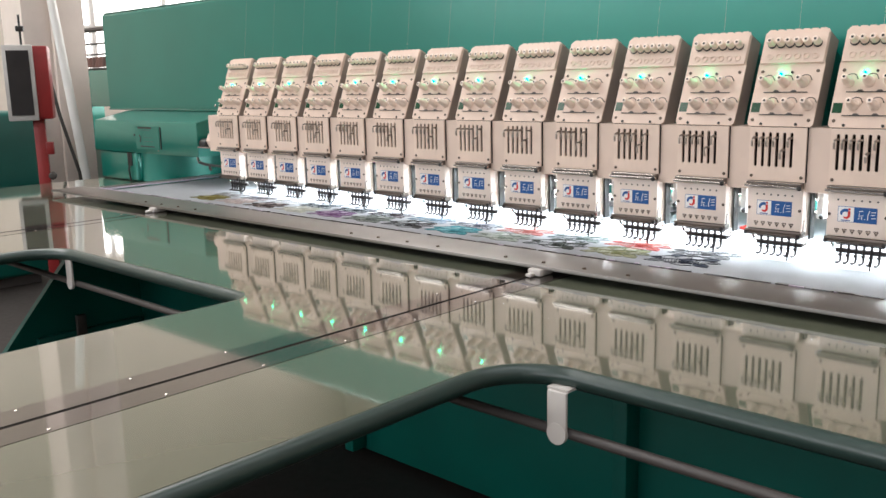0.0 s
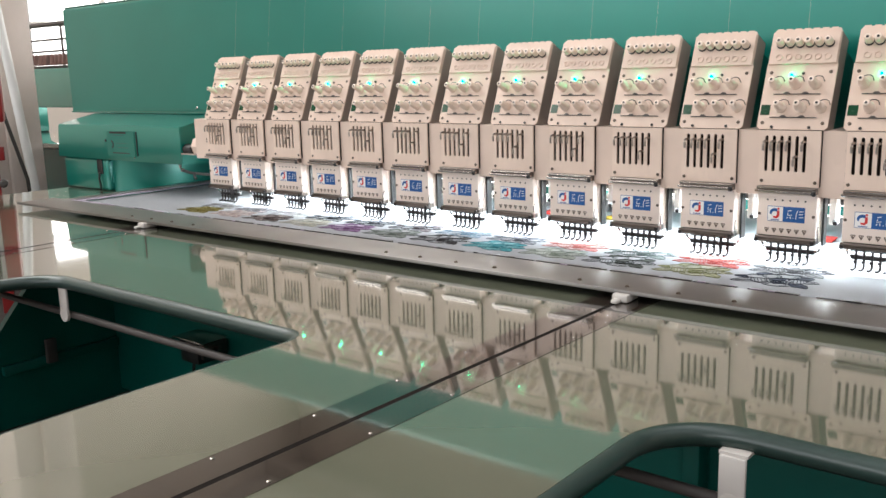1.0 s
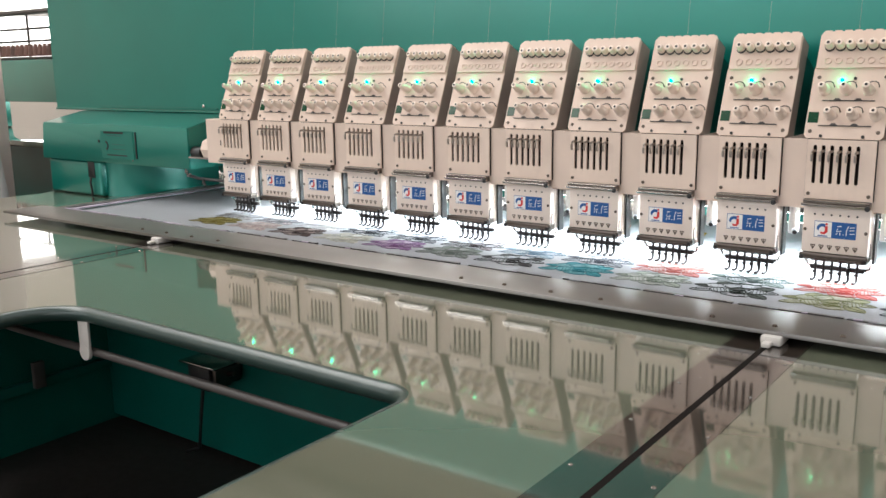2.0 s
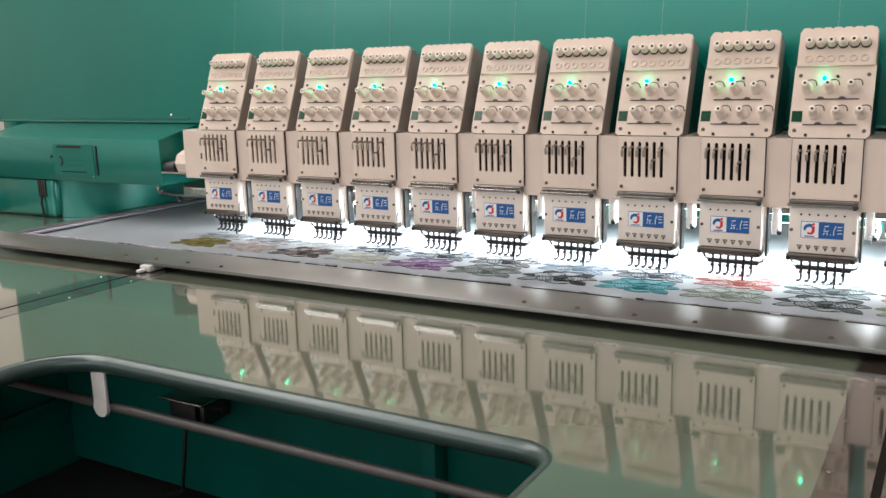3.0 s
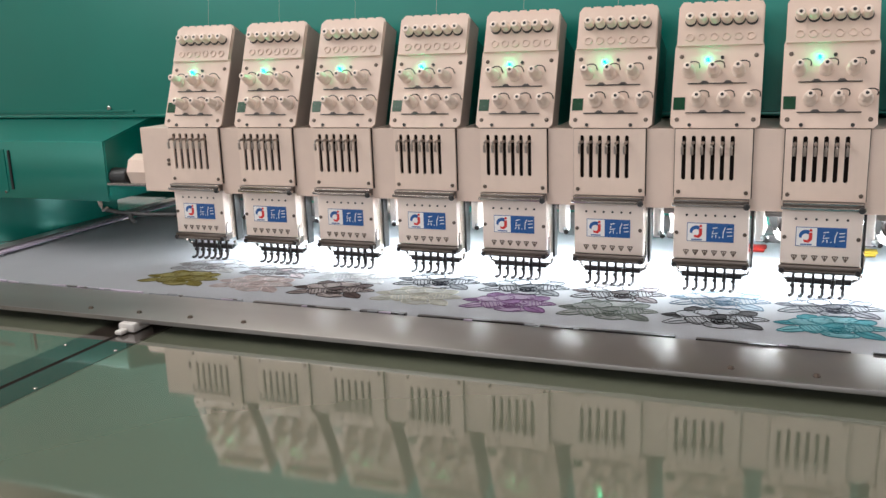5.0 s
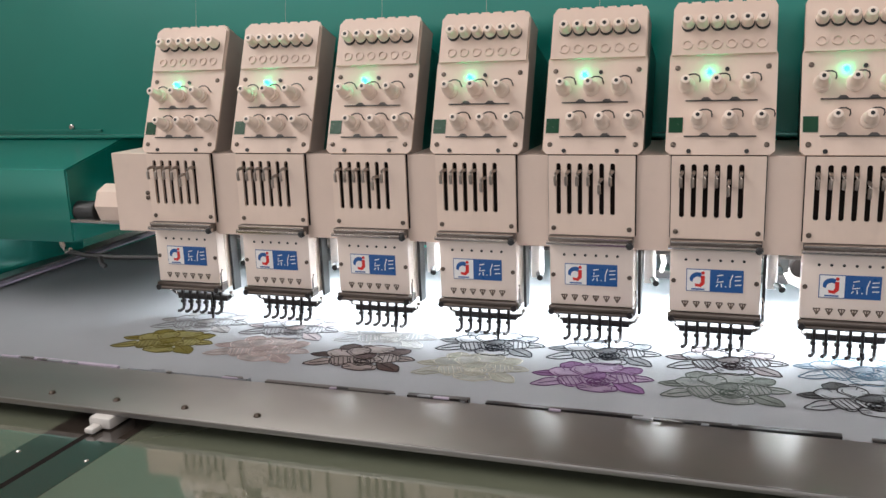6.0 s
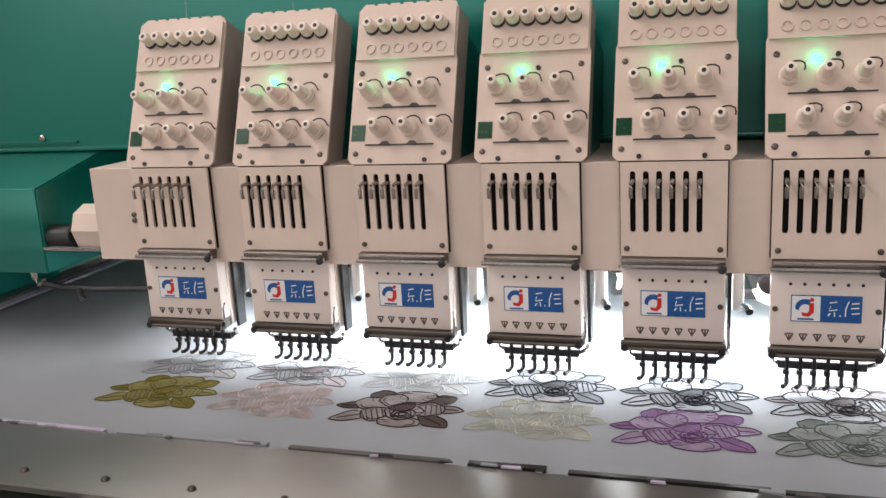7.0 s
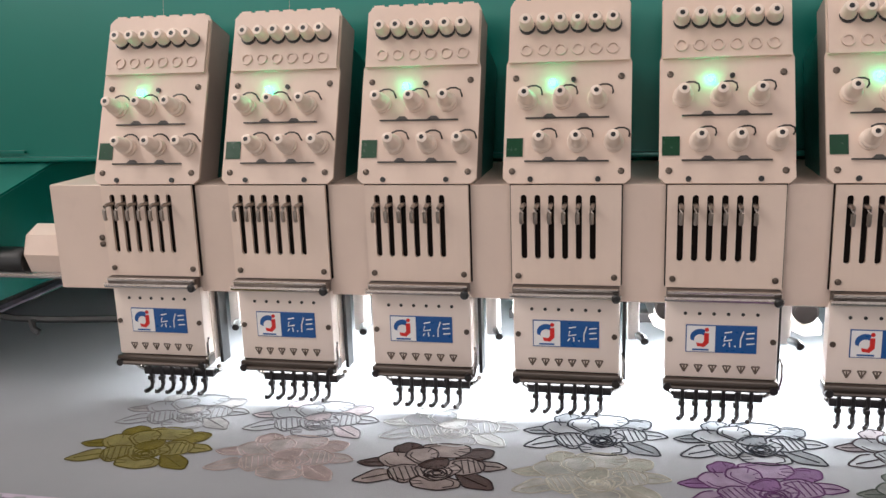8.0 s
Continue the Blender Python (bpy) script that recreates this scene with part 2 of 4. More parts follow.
thing("backdrop", box(B(), XA - 3, XB + 3, YB + 1.2, YB + 1.3, 0, 8), M_DAY, "bright hazy daylight beyond the windows", "backdrop", kind="structure")
thing("backdrop", box(B(), XA - 1.4, XA - 1.3, 0, YB + 1, 0, 8), M_DAY, "bright hazy daylight beyond the windows", "backdrop", kind="structure")

# ---- the machine ----
PITCH, HEADS, ZT = 0.165, 15, 0.80
X0 = -0.036
SEAMS = (0.09, 1.612)
TABLE_X0, TABLE_X1 = -1.10, 3.13
YBACK, YFRONT, YNOTCH = 0.95, -1.62, -0.838
NOTCHES = ((0.415, 1.295), (1.905, 2.785))


def rounded_table(x0, x1, notch):
    """Outline of a table panel with a rounded bay cut from its front."""
    pts = [(x0, YFRONT)]
    if notch:
        a, b = notch
        far = YNOTCH + (0.024 if x0 > 0.5 else 0.0)
        pts.append((a, YFRONT))
        for i in range(9):
            w = math.pi - math.pi / 2 * i / 8
            pts.append((a + 0.11 + 0.11 * math.cos(w), far - 0.11 + 0.11 * math.sin(w)))
        for i in range(9):
            w = math.pi / 2 - math.pi / 2 * i / 8
            pts.append((b - 0.055 + 0.055 * math.cos(w), far - 0.055 + 0.055 * math.sin(w)))
        pts.append((b, YFRONT))
    pts += [(x1, YFRONT), (x1, YBACK), (x0, YBACK)]
    return pts


def inset(pts, d):
    """Moves an open line of points to its right-hand side by d."""
    res = []
    for i, p in enumerate(pts):
        a, b = Vector(pts[max(i - 1, 0)]), Vector(pts[min(i + 1, len(pts) - 1)])
        w = (b - a).normalized()
        res.append((p[0] + w.y * d, p[1] - w.x * d))
    return res


edges = [TABLE_X0, *SEAMS, TABLE_X1]
for i in range(3):
    notch = (None, *NOTCHES)[i]
    out = rounded_table(edges[i] + (0.0046 if i else 0), edges[i + 1] - 0.0046, notch)
    t = thing("table_top", prism(B(), out, ZT - 0.022, ZT), M_TABLE, "glossy grey-green laminate machine table with a rounded bay", "table", "machine table panels")
    if not notch:
        part("edge_band", box(B(), edges[i] - 0.004, edges[i] - 0.0005, YFRONT, YBACK, ZT - 0.022, ZT - 0.001), M_EDGE, t)
    part("front_band", box(B(), edges[i] + 0.006, (notch[0] if notch else edges[i + 1]) - 0.006, YFRONT - 0.004, YFRONT - 0.0005, ZT - 0.022, ZT - 0.001), M_EDGE, t)
    if notch:
        rim = [(x, y, ZT - 0.0145) for x, y in inset(out[1:-3], 0.002)]
        e = part("edging", tube(B(), rim, 0.0145, 12), M_EDGE, t, "thick dark green rubber edging")
for s in SEAMS:
    thing("joint_filler", box(B(), s - 0.0045, s + 0.0045, YFRONT, -0.30, ZT - 0.01, ZT + 0.0003), M_SLOT, "dark filler in the gap between table panels", "joint filler", "table joint fillers")
    for x0, x1 in ((s - 0.056, s - 0.0046), (s + 0.0046, s + 0.056)):
        p = thing("joint_plate", box(B(), x0, x1, YFRONT, -0.30, ZT, ZT + 0.0006), M_BAND, "brown glossy strip along the table joint", "joint plate", "table joint plates")
        for j in range(9):
            y = -1.55 + j * 0.155
            c = s - 0.048 if x0 < s - 0.01 else s + 0.048
            part("screw", lathe(B(), [(0.0028, 0), (0.0028, 0.0006), (0.002, 0.001)], Matrix.Translation((c, y, ZT + 0.0006)), 8), M_CHROME, p)
# hangers and pipe under the edge
for x in (0.497, 2.004):
    hang = tagged(new("pipe_hanger"), "white enamel bracket hanging under the table edge", "bracket", "pipe hangers")
    part("tab", box(B(), x - 0.017, x + 0.017, -0.845, -0.80, ZT - 0.0265, ZT - 0.0225), M_HANGER, hang)
    part("strap", box(B(), x - 0.016, x + 0.016, -0.848, -0.842, ZT - 0.088, ZT - 0.0265, 0.002), M_HANGER, hang)
    part("eye", lathe(B(), [(0.016, -0.0035), (0.016, 0.0035)], Matrix.Translation((x, -0.845, ZT - 0.088)) @ Matrix.Rotation(radians(90), 4, "X"), 16), M_HANGER, hang)
thing("rail_pipe", tube(B(), [(-1.0, -0.832, ZT - 0.090), (3.1, -0.832, ZT - 0.090)], 0.0078, 12), M_PIPE, "grey steel pipe held under the table edge", "pipe")
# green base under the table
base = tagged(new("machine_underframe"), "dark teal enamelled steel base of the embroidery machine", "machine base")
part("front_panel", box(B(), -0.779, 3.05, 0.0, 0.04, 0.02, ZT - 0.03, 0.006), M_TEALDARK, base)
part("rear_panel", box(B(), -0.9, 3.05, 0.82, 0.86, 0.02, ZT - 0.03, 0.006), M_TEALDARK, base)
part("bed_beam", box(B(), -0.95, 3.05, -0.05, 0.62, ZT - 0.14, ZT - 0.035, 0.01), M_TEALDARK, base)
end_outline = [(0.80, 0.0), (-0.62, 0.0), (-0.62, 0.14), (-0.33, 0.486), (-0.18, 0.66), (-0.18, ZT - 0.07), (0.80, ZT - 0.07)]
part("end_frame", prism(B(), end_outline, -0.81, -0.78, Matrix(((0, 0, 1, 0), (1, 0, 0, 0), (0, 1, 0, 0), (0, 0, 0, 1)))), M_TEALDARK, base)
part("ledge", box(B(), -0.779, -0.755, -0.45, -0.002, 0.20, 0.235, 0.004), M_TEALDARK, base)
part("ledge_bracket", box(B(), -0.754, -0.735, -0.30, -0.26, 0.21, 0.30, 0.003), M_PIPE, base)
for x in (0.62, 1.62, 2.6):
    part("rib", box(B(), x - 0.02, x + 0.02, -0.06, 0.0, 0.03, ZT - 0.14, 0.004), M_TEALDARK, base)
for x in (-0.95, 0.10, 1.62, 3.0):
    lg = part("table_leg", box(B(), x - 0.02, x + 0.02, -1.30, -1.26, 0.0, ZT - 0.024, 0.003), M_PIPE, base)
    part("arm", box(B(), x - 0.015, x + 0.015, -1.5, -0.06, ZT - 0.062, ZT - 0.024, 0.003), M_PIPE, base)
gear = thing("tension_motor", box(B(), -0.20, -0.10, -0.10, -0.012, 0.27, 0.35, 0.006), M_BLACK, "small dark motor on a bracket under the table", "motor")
part("bracket", box(B(), -0.22, -0.06, -0.115, -0.012, 0.352, 0.358, 0.001), M_CHROME, gear)
part("shaft", tube(B(), [(-0.10, -0.06, 0.32), (-0.03, -0.06, 0.335)], 0.008, 8), M_DARKSTEEL, gear)
part("plate", box(B(), -0.07, -0.055, -0.11, -0.012, 0.30, 0.351, 0.001), M_DARKSTEEL, gear)
part("cable", tube(B(), [(-0.18, -0.06, 0.27), (-0.19, -0.07, 0.16), (-0.22, -0.06, 0.05), (-0.30, -0.05, 0.012)], 0.006, 6), M_BLACK, gear)

# great beam
YZ = Matrix(((0, 0, 1, 0), (1, 0, 0, 0), (0, 1, 0, 0), (0, 0, 0, 1)))
face = [(0.200, 1.097), (0.199, 1.30), (0.200, 1.49)] + [(0.212 - 0.012 * math.cos(radians(q)), 1.507 + 0.012 * math.sin(radians(q))) for q in range(0, 91, 15)]
beam = thing("machine_beam", prism(B(), [(0.62, 1.097)] + face + [(0.62, 1.519)], -1.29, 3.3, YZ), M_TEAL, "large glossy teal crossbeam of the embroidery machine", "machine beam")
part("lower_lip", box(B(), -1.28, 3.3, 0.188, 0.199, 1.092, 1.099, 0.002), M_TEAL, beam)
part("top_lip", box(B(), -1.292, 3.3, 0.210, 0.625, 1.5195, 1.5255, 0.002), M_TEALDARK, beam)
part("underside", box(B(), -0.30, 3.3, 0.30, 0.62, 0.985, 1.0965), M_TEAL, beam)
part("rear_cover", box(B(), -0.79, 3.3, 0.56, 0.60, 0.835, 0.9845, 0.004), M_TEAL, beam)
X90 = Matrix.Rotation(radians(90), 4, "X")
for x in (-0.41,):
    part("bolt", lathe(B(), [(0.006, 0), (0.006, 0.003), (0.004, 0.005)], Matrix.Translation((x, 0.199, 1.113)) @ X90, 8), M_CHROME, beam)
part("bar", box(B(), -1.0, -0.34, 0.1945, 0.1995, 1.104, 1.108), M_TEAL, beam)
house = tagged(new("drive_housing"), "teal drive housing at the end of the beam", "machine housing")
prof = [(0.033, 0.926), (0.032, 0.928), (0.032, 1.052), (0.034, 1.055), (0.185, 1.090), (0.40, 1.090), (0.40, 0.926)]
bm = prism(B(), prof, -1.13, -0.290, YZ)
for v in bm.verts:
    if v.co.x < -1.12 and v.co.z > 1.0:
        v.co.x += 0.035 * (v.co.z - 1.0) / 0.09
bmesh.ops.bevel(bm, geom=[e for e in bm.edges if abs(e.verts[0].co.x - e.verts[1].co.x) < 0.01], offset=0.006, segments=2, affect="EDGES", clamp_overlap=True)
part("shell", bm, M_TEAL, house)
part("foot", box(B(), -1.125, -0.80, 0.048, 0.45, ZT + 0.001, 0.9255, 0.012, 3), M_TEAL, house)
web = [(-0.7995 + 0.20 * math.sin(radians(90 * i / 12)), 0.40 - 0.33 * math.cos(radians(90 * i / 12))) for i in range(13)] + [(-0.7995, 0.40)]
part("web", prism(B(), web, ZT + 0.001, 0.9255), M_TEAL, house, "curved teal casting under the housing")
slot = part("slot", box(B(), -0.870, -0.832, 0.044, 0.0478, 0.866, 0.922, 0.002), M_BLACK, house, "dark socket with a cable")
part("plug_cable", tube(B(), [(-0.851, 0.042, 0.869), (-0.850, 0.037, 0.849), (-0.848, 0.039, 0.823), (-0.849, 0.041, ZT + 0.003)], 0.004, 6), M_BLACK, slot)
sg = part("instruction_plate", box(B(), -0.755, -0.572, 0.0305, 0.0318, 0.942, 1.036), M_TEAL, house, "green plate with dark bars of small print")
for zz, x0, x1, hh in ((1.029, -0.735, -0.625, 0.0035), (1.0195, -0.715, -0.640, 0.0012), (0.990, -0.690, -0.620, 0.0010), (0.974, -0.690, -0.615, 0.0012), (0.954, -0.722, -0.610, 0.0020)):
    part("print_bar", box(B(), x0, x1, 0.0298, 0.0305, zz - hh, zz + hh), M_TEALDARK if hh < 0.0015 else M_BLACK, sg)
ring = [(-0.728 + r * math.cos(radians(a)), 0.985 + r * math.sin(radians(a))) for r, aa in ((0.016, range(-80, 100, 15)), (0.009, range(90, -90, -15))) for a in aa]
part("print_ring", prism(B(), ring, -0.0305, -0.0298, Matrix(((1, 0, 0, 0), (0, 0, 1, 0), (0, 1, 0, 0), (0, 0, 0, 1))) @ Matrix.Diagonal((1, 1, -1, 1))), M_BLACK, sg)
part("print_edge", box(B(), -0.562, -0.556, 0.0295, 0.0319, 0.946, 1.034), M_BLACK, house)
part("print_dot", lathe(B(), [(0.005, 0), (0.005, 0.002)], Matrix.Translation((-0.767, 0.0318, 0.998)) @ X90, 10), M_BLACK, house)
part("screw", lathe(B(), [(0.003, 0), (0.003, 0.003)], Matrix.Translation((-0.580, 0.0318, 0.940)) @ X90, 8), M_CHROME, house)
part("shaft_collar", lathe(B(), [(0.019, 0), (0.019, 0.036), (0.017, 0.040)], Matrix.Translation((-0.289, 0.055, 0.978)) @ Matrix.Rotation(radians(90), 4, "Y"), 24), M_BLACK, house)
part("shaft_cover", lathe(B(), [(0.030, 0), (0.035, 0.004), (0.035, 0.07), (0.030, 0.072)], Matrix.Translation((-0.248, 0.075, 0.990)) @ Matrix.Rotation(radians(90), 4, "Y"), 8), M_COVER, house, "cream eight-sided shaft cover")
part("shaft", tube(B(), [(-0.289, 0.032, 0.965), (-0.171, 0.032, 0.965)], 0.0035, 8), M_CHROME, house)
part("hook", tube(B(), [(-0.345, 0.06, 0.927), (-0.342, 0.06, 0.912), (-0.334, 0.058, 0.902), (-0.322, 0.056, 0.906)], 0.005, 6), M_CHROME, house)
part("cable", tube(B(), [(-0.325, 0.056, 0.903), (-0.290, 0.062, 0.896), (-0.24, 0.07, 0.893), (-0.10, 0.09, 0.893)], 0.005, 6), M_BLACK, house)
part("clip", tube(B(), [(-0.262, 0.06, 0.895), (-0.258, 0.056, 0.884), (-0.250, 0.056, 0.878)], 0.005, 6), M_BLACK, house)

# cream rail behind the heads
XR0, XR1 = -0.17, X0 + (HEADS - 1) * PITCH + 0.11
rail = tagged(new("head_rail"), "cream sheet-metal cover joining the sewing heads", "machine cover")
cuts = [XR0] + [X0 + k * PITCH for k in range(HEADS)] + [XR1]
for x0, x1 in zip(cuts, cuts[1:]):
    part("cover_panel", box(B(), x0, x1 - 0.0004, 0.008, 0.20, 0.957, 1.087, 0.001, 1), M_COVER, rail)
for zz in (1.014, 1.022):
    part("screw", lathe(B(), [(0.0036, 0), (0.0036, 0.002), (0.002, 0.003)], Matrix.Translation((-0.105, 0.008, zz)) @ Matrix.Rotation(radians(90), 4, "X"), 10), M_SCREW, rail)


def slotted_sheet(bm, edges, slots, w, z0, z1, zb, zt, y0, y1):
    """A sheet from edge to edge with upright round-ended slots, made of the webs between them."""
    m = Matrix.Rotation(radians(90), 4, "X")
    stops = [edges[0]] + slots + [edges[1]]
    arc = [radians(90 * q / 5) for q in range(6)]
    for n in range(len(stops) - 1):
        a, b = stops[n], stops[n + 1]
        line = [(a, zb), (b, zb)]
        if n < len(stops) - 2:
            line += [(b - w * math.sin(q), z0 + w - w * math.cos(q)) for q in arc]
            line += [(b - w * math.cos(q), z1 - w + w * math.sin(q)) for q in arc]
        line += [(b, zt), (a, zt)]
        if n > 0:
            line += [(a + w * math.sin(q), z1 - w + w * math.cos(q)) for q in arc]
            line += [(a + w * math.cos(q), z0 + w - w * math.sin(q)) for q in arc]
        prism(bm, line, -y1, -y0, m)
    bmesh.ops.remove_doubles(bm, verts=bm.verts, dist=1e-6)
    inner = [f for f in bm.faces if any(all(abs(v.co.x - c) < 1e-6 for v in f.verts) for c in slots)]
    bmesh.ops.delete(bm, geom=inner, context="FACES")


NEEDLE_X, NEEDLE_Y, NEEDLE_UP, STROKE = 0.0227, 0.0225, 0.832, 0.027


def sewing_head():
    """One head: local origin on its centre line, at the front face, height as in the world."""
    root = tagged(new("sewing_head"), "cream six-needle embroidery head with tension knobs and green light", "sewing head", "embroidery heads")
    # needle-bar cover with six slots
    bm = B()
    hw, zb, ztop = 0.059, 0.977, 1.087
    sx = [-0.045 + 0.0148 * i for i in range(6)]
    slotted_sheet(bm, (-hw, hw), sx, 0.0033, 1.0055, 1.0768, zb, ztop, 0.0, 0.004)
    cover = part("slot_cover", bm, M_SLOTPLATE, root)
    # near-black sheet in place of the unlit hollow behind the slots
    part("cover_back", box(B(), -hw - 0.0013, hw + 0.0013, 0.0045, 0.0078, zb, ztop + 0.001), M_SLOT, root, "near-black sheet standing in for the shade behind the slots")
    for x in (-0.052, 0.052):
        part("screw", lathe(B(), [(0.0034, 0), (0.0034, 0.0015), (0.0022, 0.0024)], Matrix.Translation((x, 0, 0.9865)) @ Matrix.Rotation(radians(90), 4, "X"), 10), M_SCREW, cover)
    for i, s in enumerate(sx):
        part("working_lever" if i == 4 else "take_up_lever", tube(B(), [(s, 0.004, 1.0655), (s, -0.012, 1.0665), (s - 0.0004, -0.0165, 1.0645), (s - 0.0006, -0.0180, 1.0605), (s - 0.0006, -0.0180, 1.0520), (s - 0.0006, -0.0165, 1.0490)], 0.0024, 7), M_LEVER, root)
    # tension plate, leaning back
    tilt = Matrix.Translation((0, 0.002, 1.089)) @ Matrix.Rotation(radians(-22), 4, "X") @ Matrix.Rotation(radians(90), 4, "X") @ Matrix.Diagonal((1, 0.985, 1, 1))
    hw2 = 0.068
    bm = prism(B(), [(-hw2 + 0.006, 0.0), (hw2 - 0.006, 0.0), (hw2, 0.006), (hw2, 0.136), (hw2 - 0.002, 0.142), (hw2 - 0.002, 0.204), (hw2 - 0.006, 0.212), (-hw2 + 0.006, 0.212), (-hw2 + 0.002, 0.204), (-hw2 + 0.002, 0.142), (-hw2, 0.136), (-hw2, 0.006)], -0.004, 0.0, tilt)
    prism(bm, [(-hw2 + 0.003, 0.137), (hw2 - 0.003, 0.137), (hw2 - 0.003, 0.203), (hw2 - 0.008, 0.208), (-hw2 + 0.008, 0.208), (-hw2 + 0.003, 0.203)], 0.0, 0.005, tilt)
    plate = part("tension_plate", bm, M_HEAD, root)
    # flank coloured darker than the plate to stand for shade between heads
    part("case", prism(B(), [(-hw2 + 0.004, 0.004), (hw2 - 0.004, 0.004), (hw2 - 0.004, 0.208), (-hw2 + 0.004, 0.208)], -0.055, -0.0043, tilt), M_CASE, root, "case behind the plate, coloured grey-brown for the shade between heads")
    part("thread", tube(B(), [tilt @ Vector((-0.004, 0.213, -0.012)), Vector((0.0, 0.16, 1.86))], 0.00013, 4), M_HEAD, root, "fine pale thread rising from the head")
    # darker teal here puts the shade between heads into the colour
    part("rear_arm", prism(B(), [(-0.064, 0.0), (0.064, 0.0), (0.064, 0.185), (-0.064, 0.185)], -0.135, -0.056, tilt), M_TEALDARK, root, "teal casting behind the head, darkened for the shade in the gaps")
    for u, v in ((-0.058, 0.0135), (0.058, 0.0135), (-0.057, 0.120), (0.057, 0.120)):
        part("screw", lathe(B(), [(0.0036, 0), (0.0036, 0.0012), (0.0024, 0.002)], tilt @ Matrix.Translation((u, v, 0)), 10), M_SCREW, plate)
    for u in (-0.038, 0.034):
        part("screw", lathe(B(), [(0.003, 0), (0.003, 0.002)], tilt @ Matrix.Translation((u, 0.0045, 0)), 10), M_BLACK, plate)
    prof = [(0.0108, 0), (0.0110, 0.0028), (0.0086, 0.0036), (0.0086, 0.0052), (0.0104, 0.0060), (0.0105, 0.0088), (0.0084, 0.0104), (0.0080, 0.0124), (0.0090, 0.0136), (0.0090, 0.0158), (0.0074, 0.0180), (0.0068, 0.0200), (0.0066, 0.0290), (0.0058, 0.0314), (0.0040, 0.0322)]
    for us, v in (((-0.027, 0.0115, 0.050), 0.045), ((-0.044, -0.006, 0.032), 0.094)):
        for u in us:
            at = tilt @ Matrix.Translation((u, v, 0))
            k = part("tension_knob", lathe(B(), prof, at, 18), M_KNOB, root)
            part("knob_hole", lathe(B(), [(0.0027, 0.0316), (0.0027, 0.0326)], at, 8), M_BLACK, k)
            arc = [at @ Vector(p) for p in ((-0.001, 0.0112, 0.010), (0.005, 0.0135, 0.011), (0.011, 0.0135, 0.011), (0.0155, 0.0112, 0.010), (0.0165, 0.0080, 0.006), (0.0160, 0.0070, 0.0))]
            part("check_spring", tube(B(), arc, 0.0010, 5), M_BLACK, k)
    for i in range(6):
        at = tilt @ Matrix.Translation((-0.046 + 0.0187 * i, 0.180, 0.005))
        g = part("guide_knob", lathe(B(), [(0.0082, 0.0), (0.0084, 0.0030), (0.0076, 0.0040), (0.0074, 0.0150), (0.0068, 0.0180), (0.0056, 0.0196)], at, 14), M_KNOB, root)
        # black ring, set low so that it also paints the knob's contact shadow
        part("collar", lathe(B(), [(0.0090, 0.0002), (0.0090, 0.0022)], at @ Matrix.Translation((0.0004, -0.0020, 0)), 14), M_BLACK, g)
        part("knob_hole", lathe(B(), [(0.0028, 0.0190), (0.0028, 0.0200)], at, 8), M_BLACK, g)
        part("embossed_ring", lathe(B(), [(0.0072, 0), (0.0070, 0.0022), (0.0048, 0.0022), (0.0044, 0.0003), (0.002, 0.0003)], tilt @ Matrix.Translation((-0.046 + 0.0187 * i, 0.1510, 0.005)), 12), M_HEAD, plate)
    for i in range(7):
        x = -0.055 + 0.0175 * i
        part("thread_tab", prism(B(), [(x - 0.006, 0.2115), (x + 0.006, 0.2115), (x + 0.006, 0.2150), (x - 0.006, 0.2150)], -0.03, -0.002, tilt), M_HEAD, root)
    for v in (0.0245, 0.0735):
        wire = part("thread_guide", prism(B(), [(-0.045, v - 0.0007), (0.045, v - 0.0007), (0.045, v + 0.0007), (-0.045, v + 0.0007)], 0.001, 0.003, tilt), M_BLACK, root, "thin black thread guide")
        for u in (-0.019, 0.017):
            part("guide_tab", prism(B(), [(u - 0.007, v + 0.0008), (u + 0.007, v + 0.0008), (u + 0.003, v + 0.0045), (u - 0.003, v + 0.0045)], 0.0, 0.003, tilt), M_PIPE, wire)
    part("counter_window", prism(B(), [(-0.065, 0.030), (-0.047, 0.030), (-0.047, 0.051), (-0.065, 0.051)], 0.0, 0.001, tilt), M_GREENCHIP, root, "small dark green window")
    part("signal_light", lathe(B(), [(0.0030, 0.0), (0.0032, 0.005), (0.002, 0.008)], tilt @ Matrix.Translation((-0.016, 0.1135, 0)), 10), M_LED, root, "glowing green signal light")
    part("switch", lathe(B(), [(0.0028, 0.0), (0.0028, 0.003)], tilt @ Matrix.Translation((0.006, 0.117, 0)), 10), M_BLACK, root)
    # chrome bars between the two covers
    bm = box(B(), -0.058, 0.058, -0.010, 0.004, 0.9635, 0.9765, 0.001)
    cl = part("clamp_bar", bm, M_DARKSTEEL, root, "dark burnished steel bar")
    part("rod", tube(B(), [(-0.060, -0.012, 0.9675), (0.060, -0.012, 0.9675)], 0.003, 8), M_CHROME, cl)
    part("rod", tube(B(), [(-0.057, -0.0105, 0.9745), (0.057, -0.0105, 0.9745)], 0.002, 8), M_CHROME, cl)
    part("end_screw", lathe(B(), [(0.0050, 0), (0.0050, 0.006), (0.0030, 0.008)], Matrix.Translation((0.0545, -0.010, 0.9665)) @ Matrix.Rotation(radians(90), 4, "X"), 10), M_BLACK, cl)
    # lower face with its label
    face = part("face_plate", box(B(), -0.058, 0.058, 0.0, 0.022, 0.876, 0.9625, 0.0015), M_LABELPLATE, root)
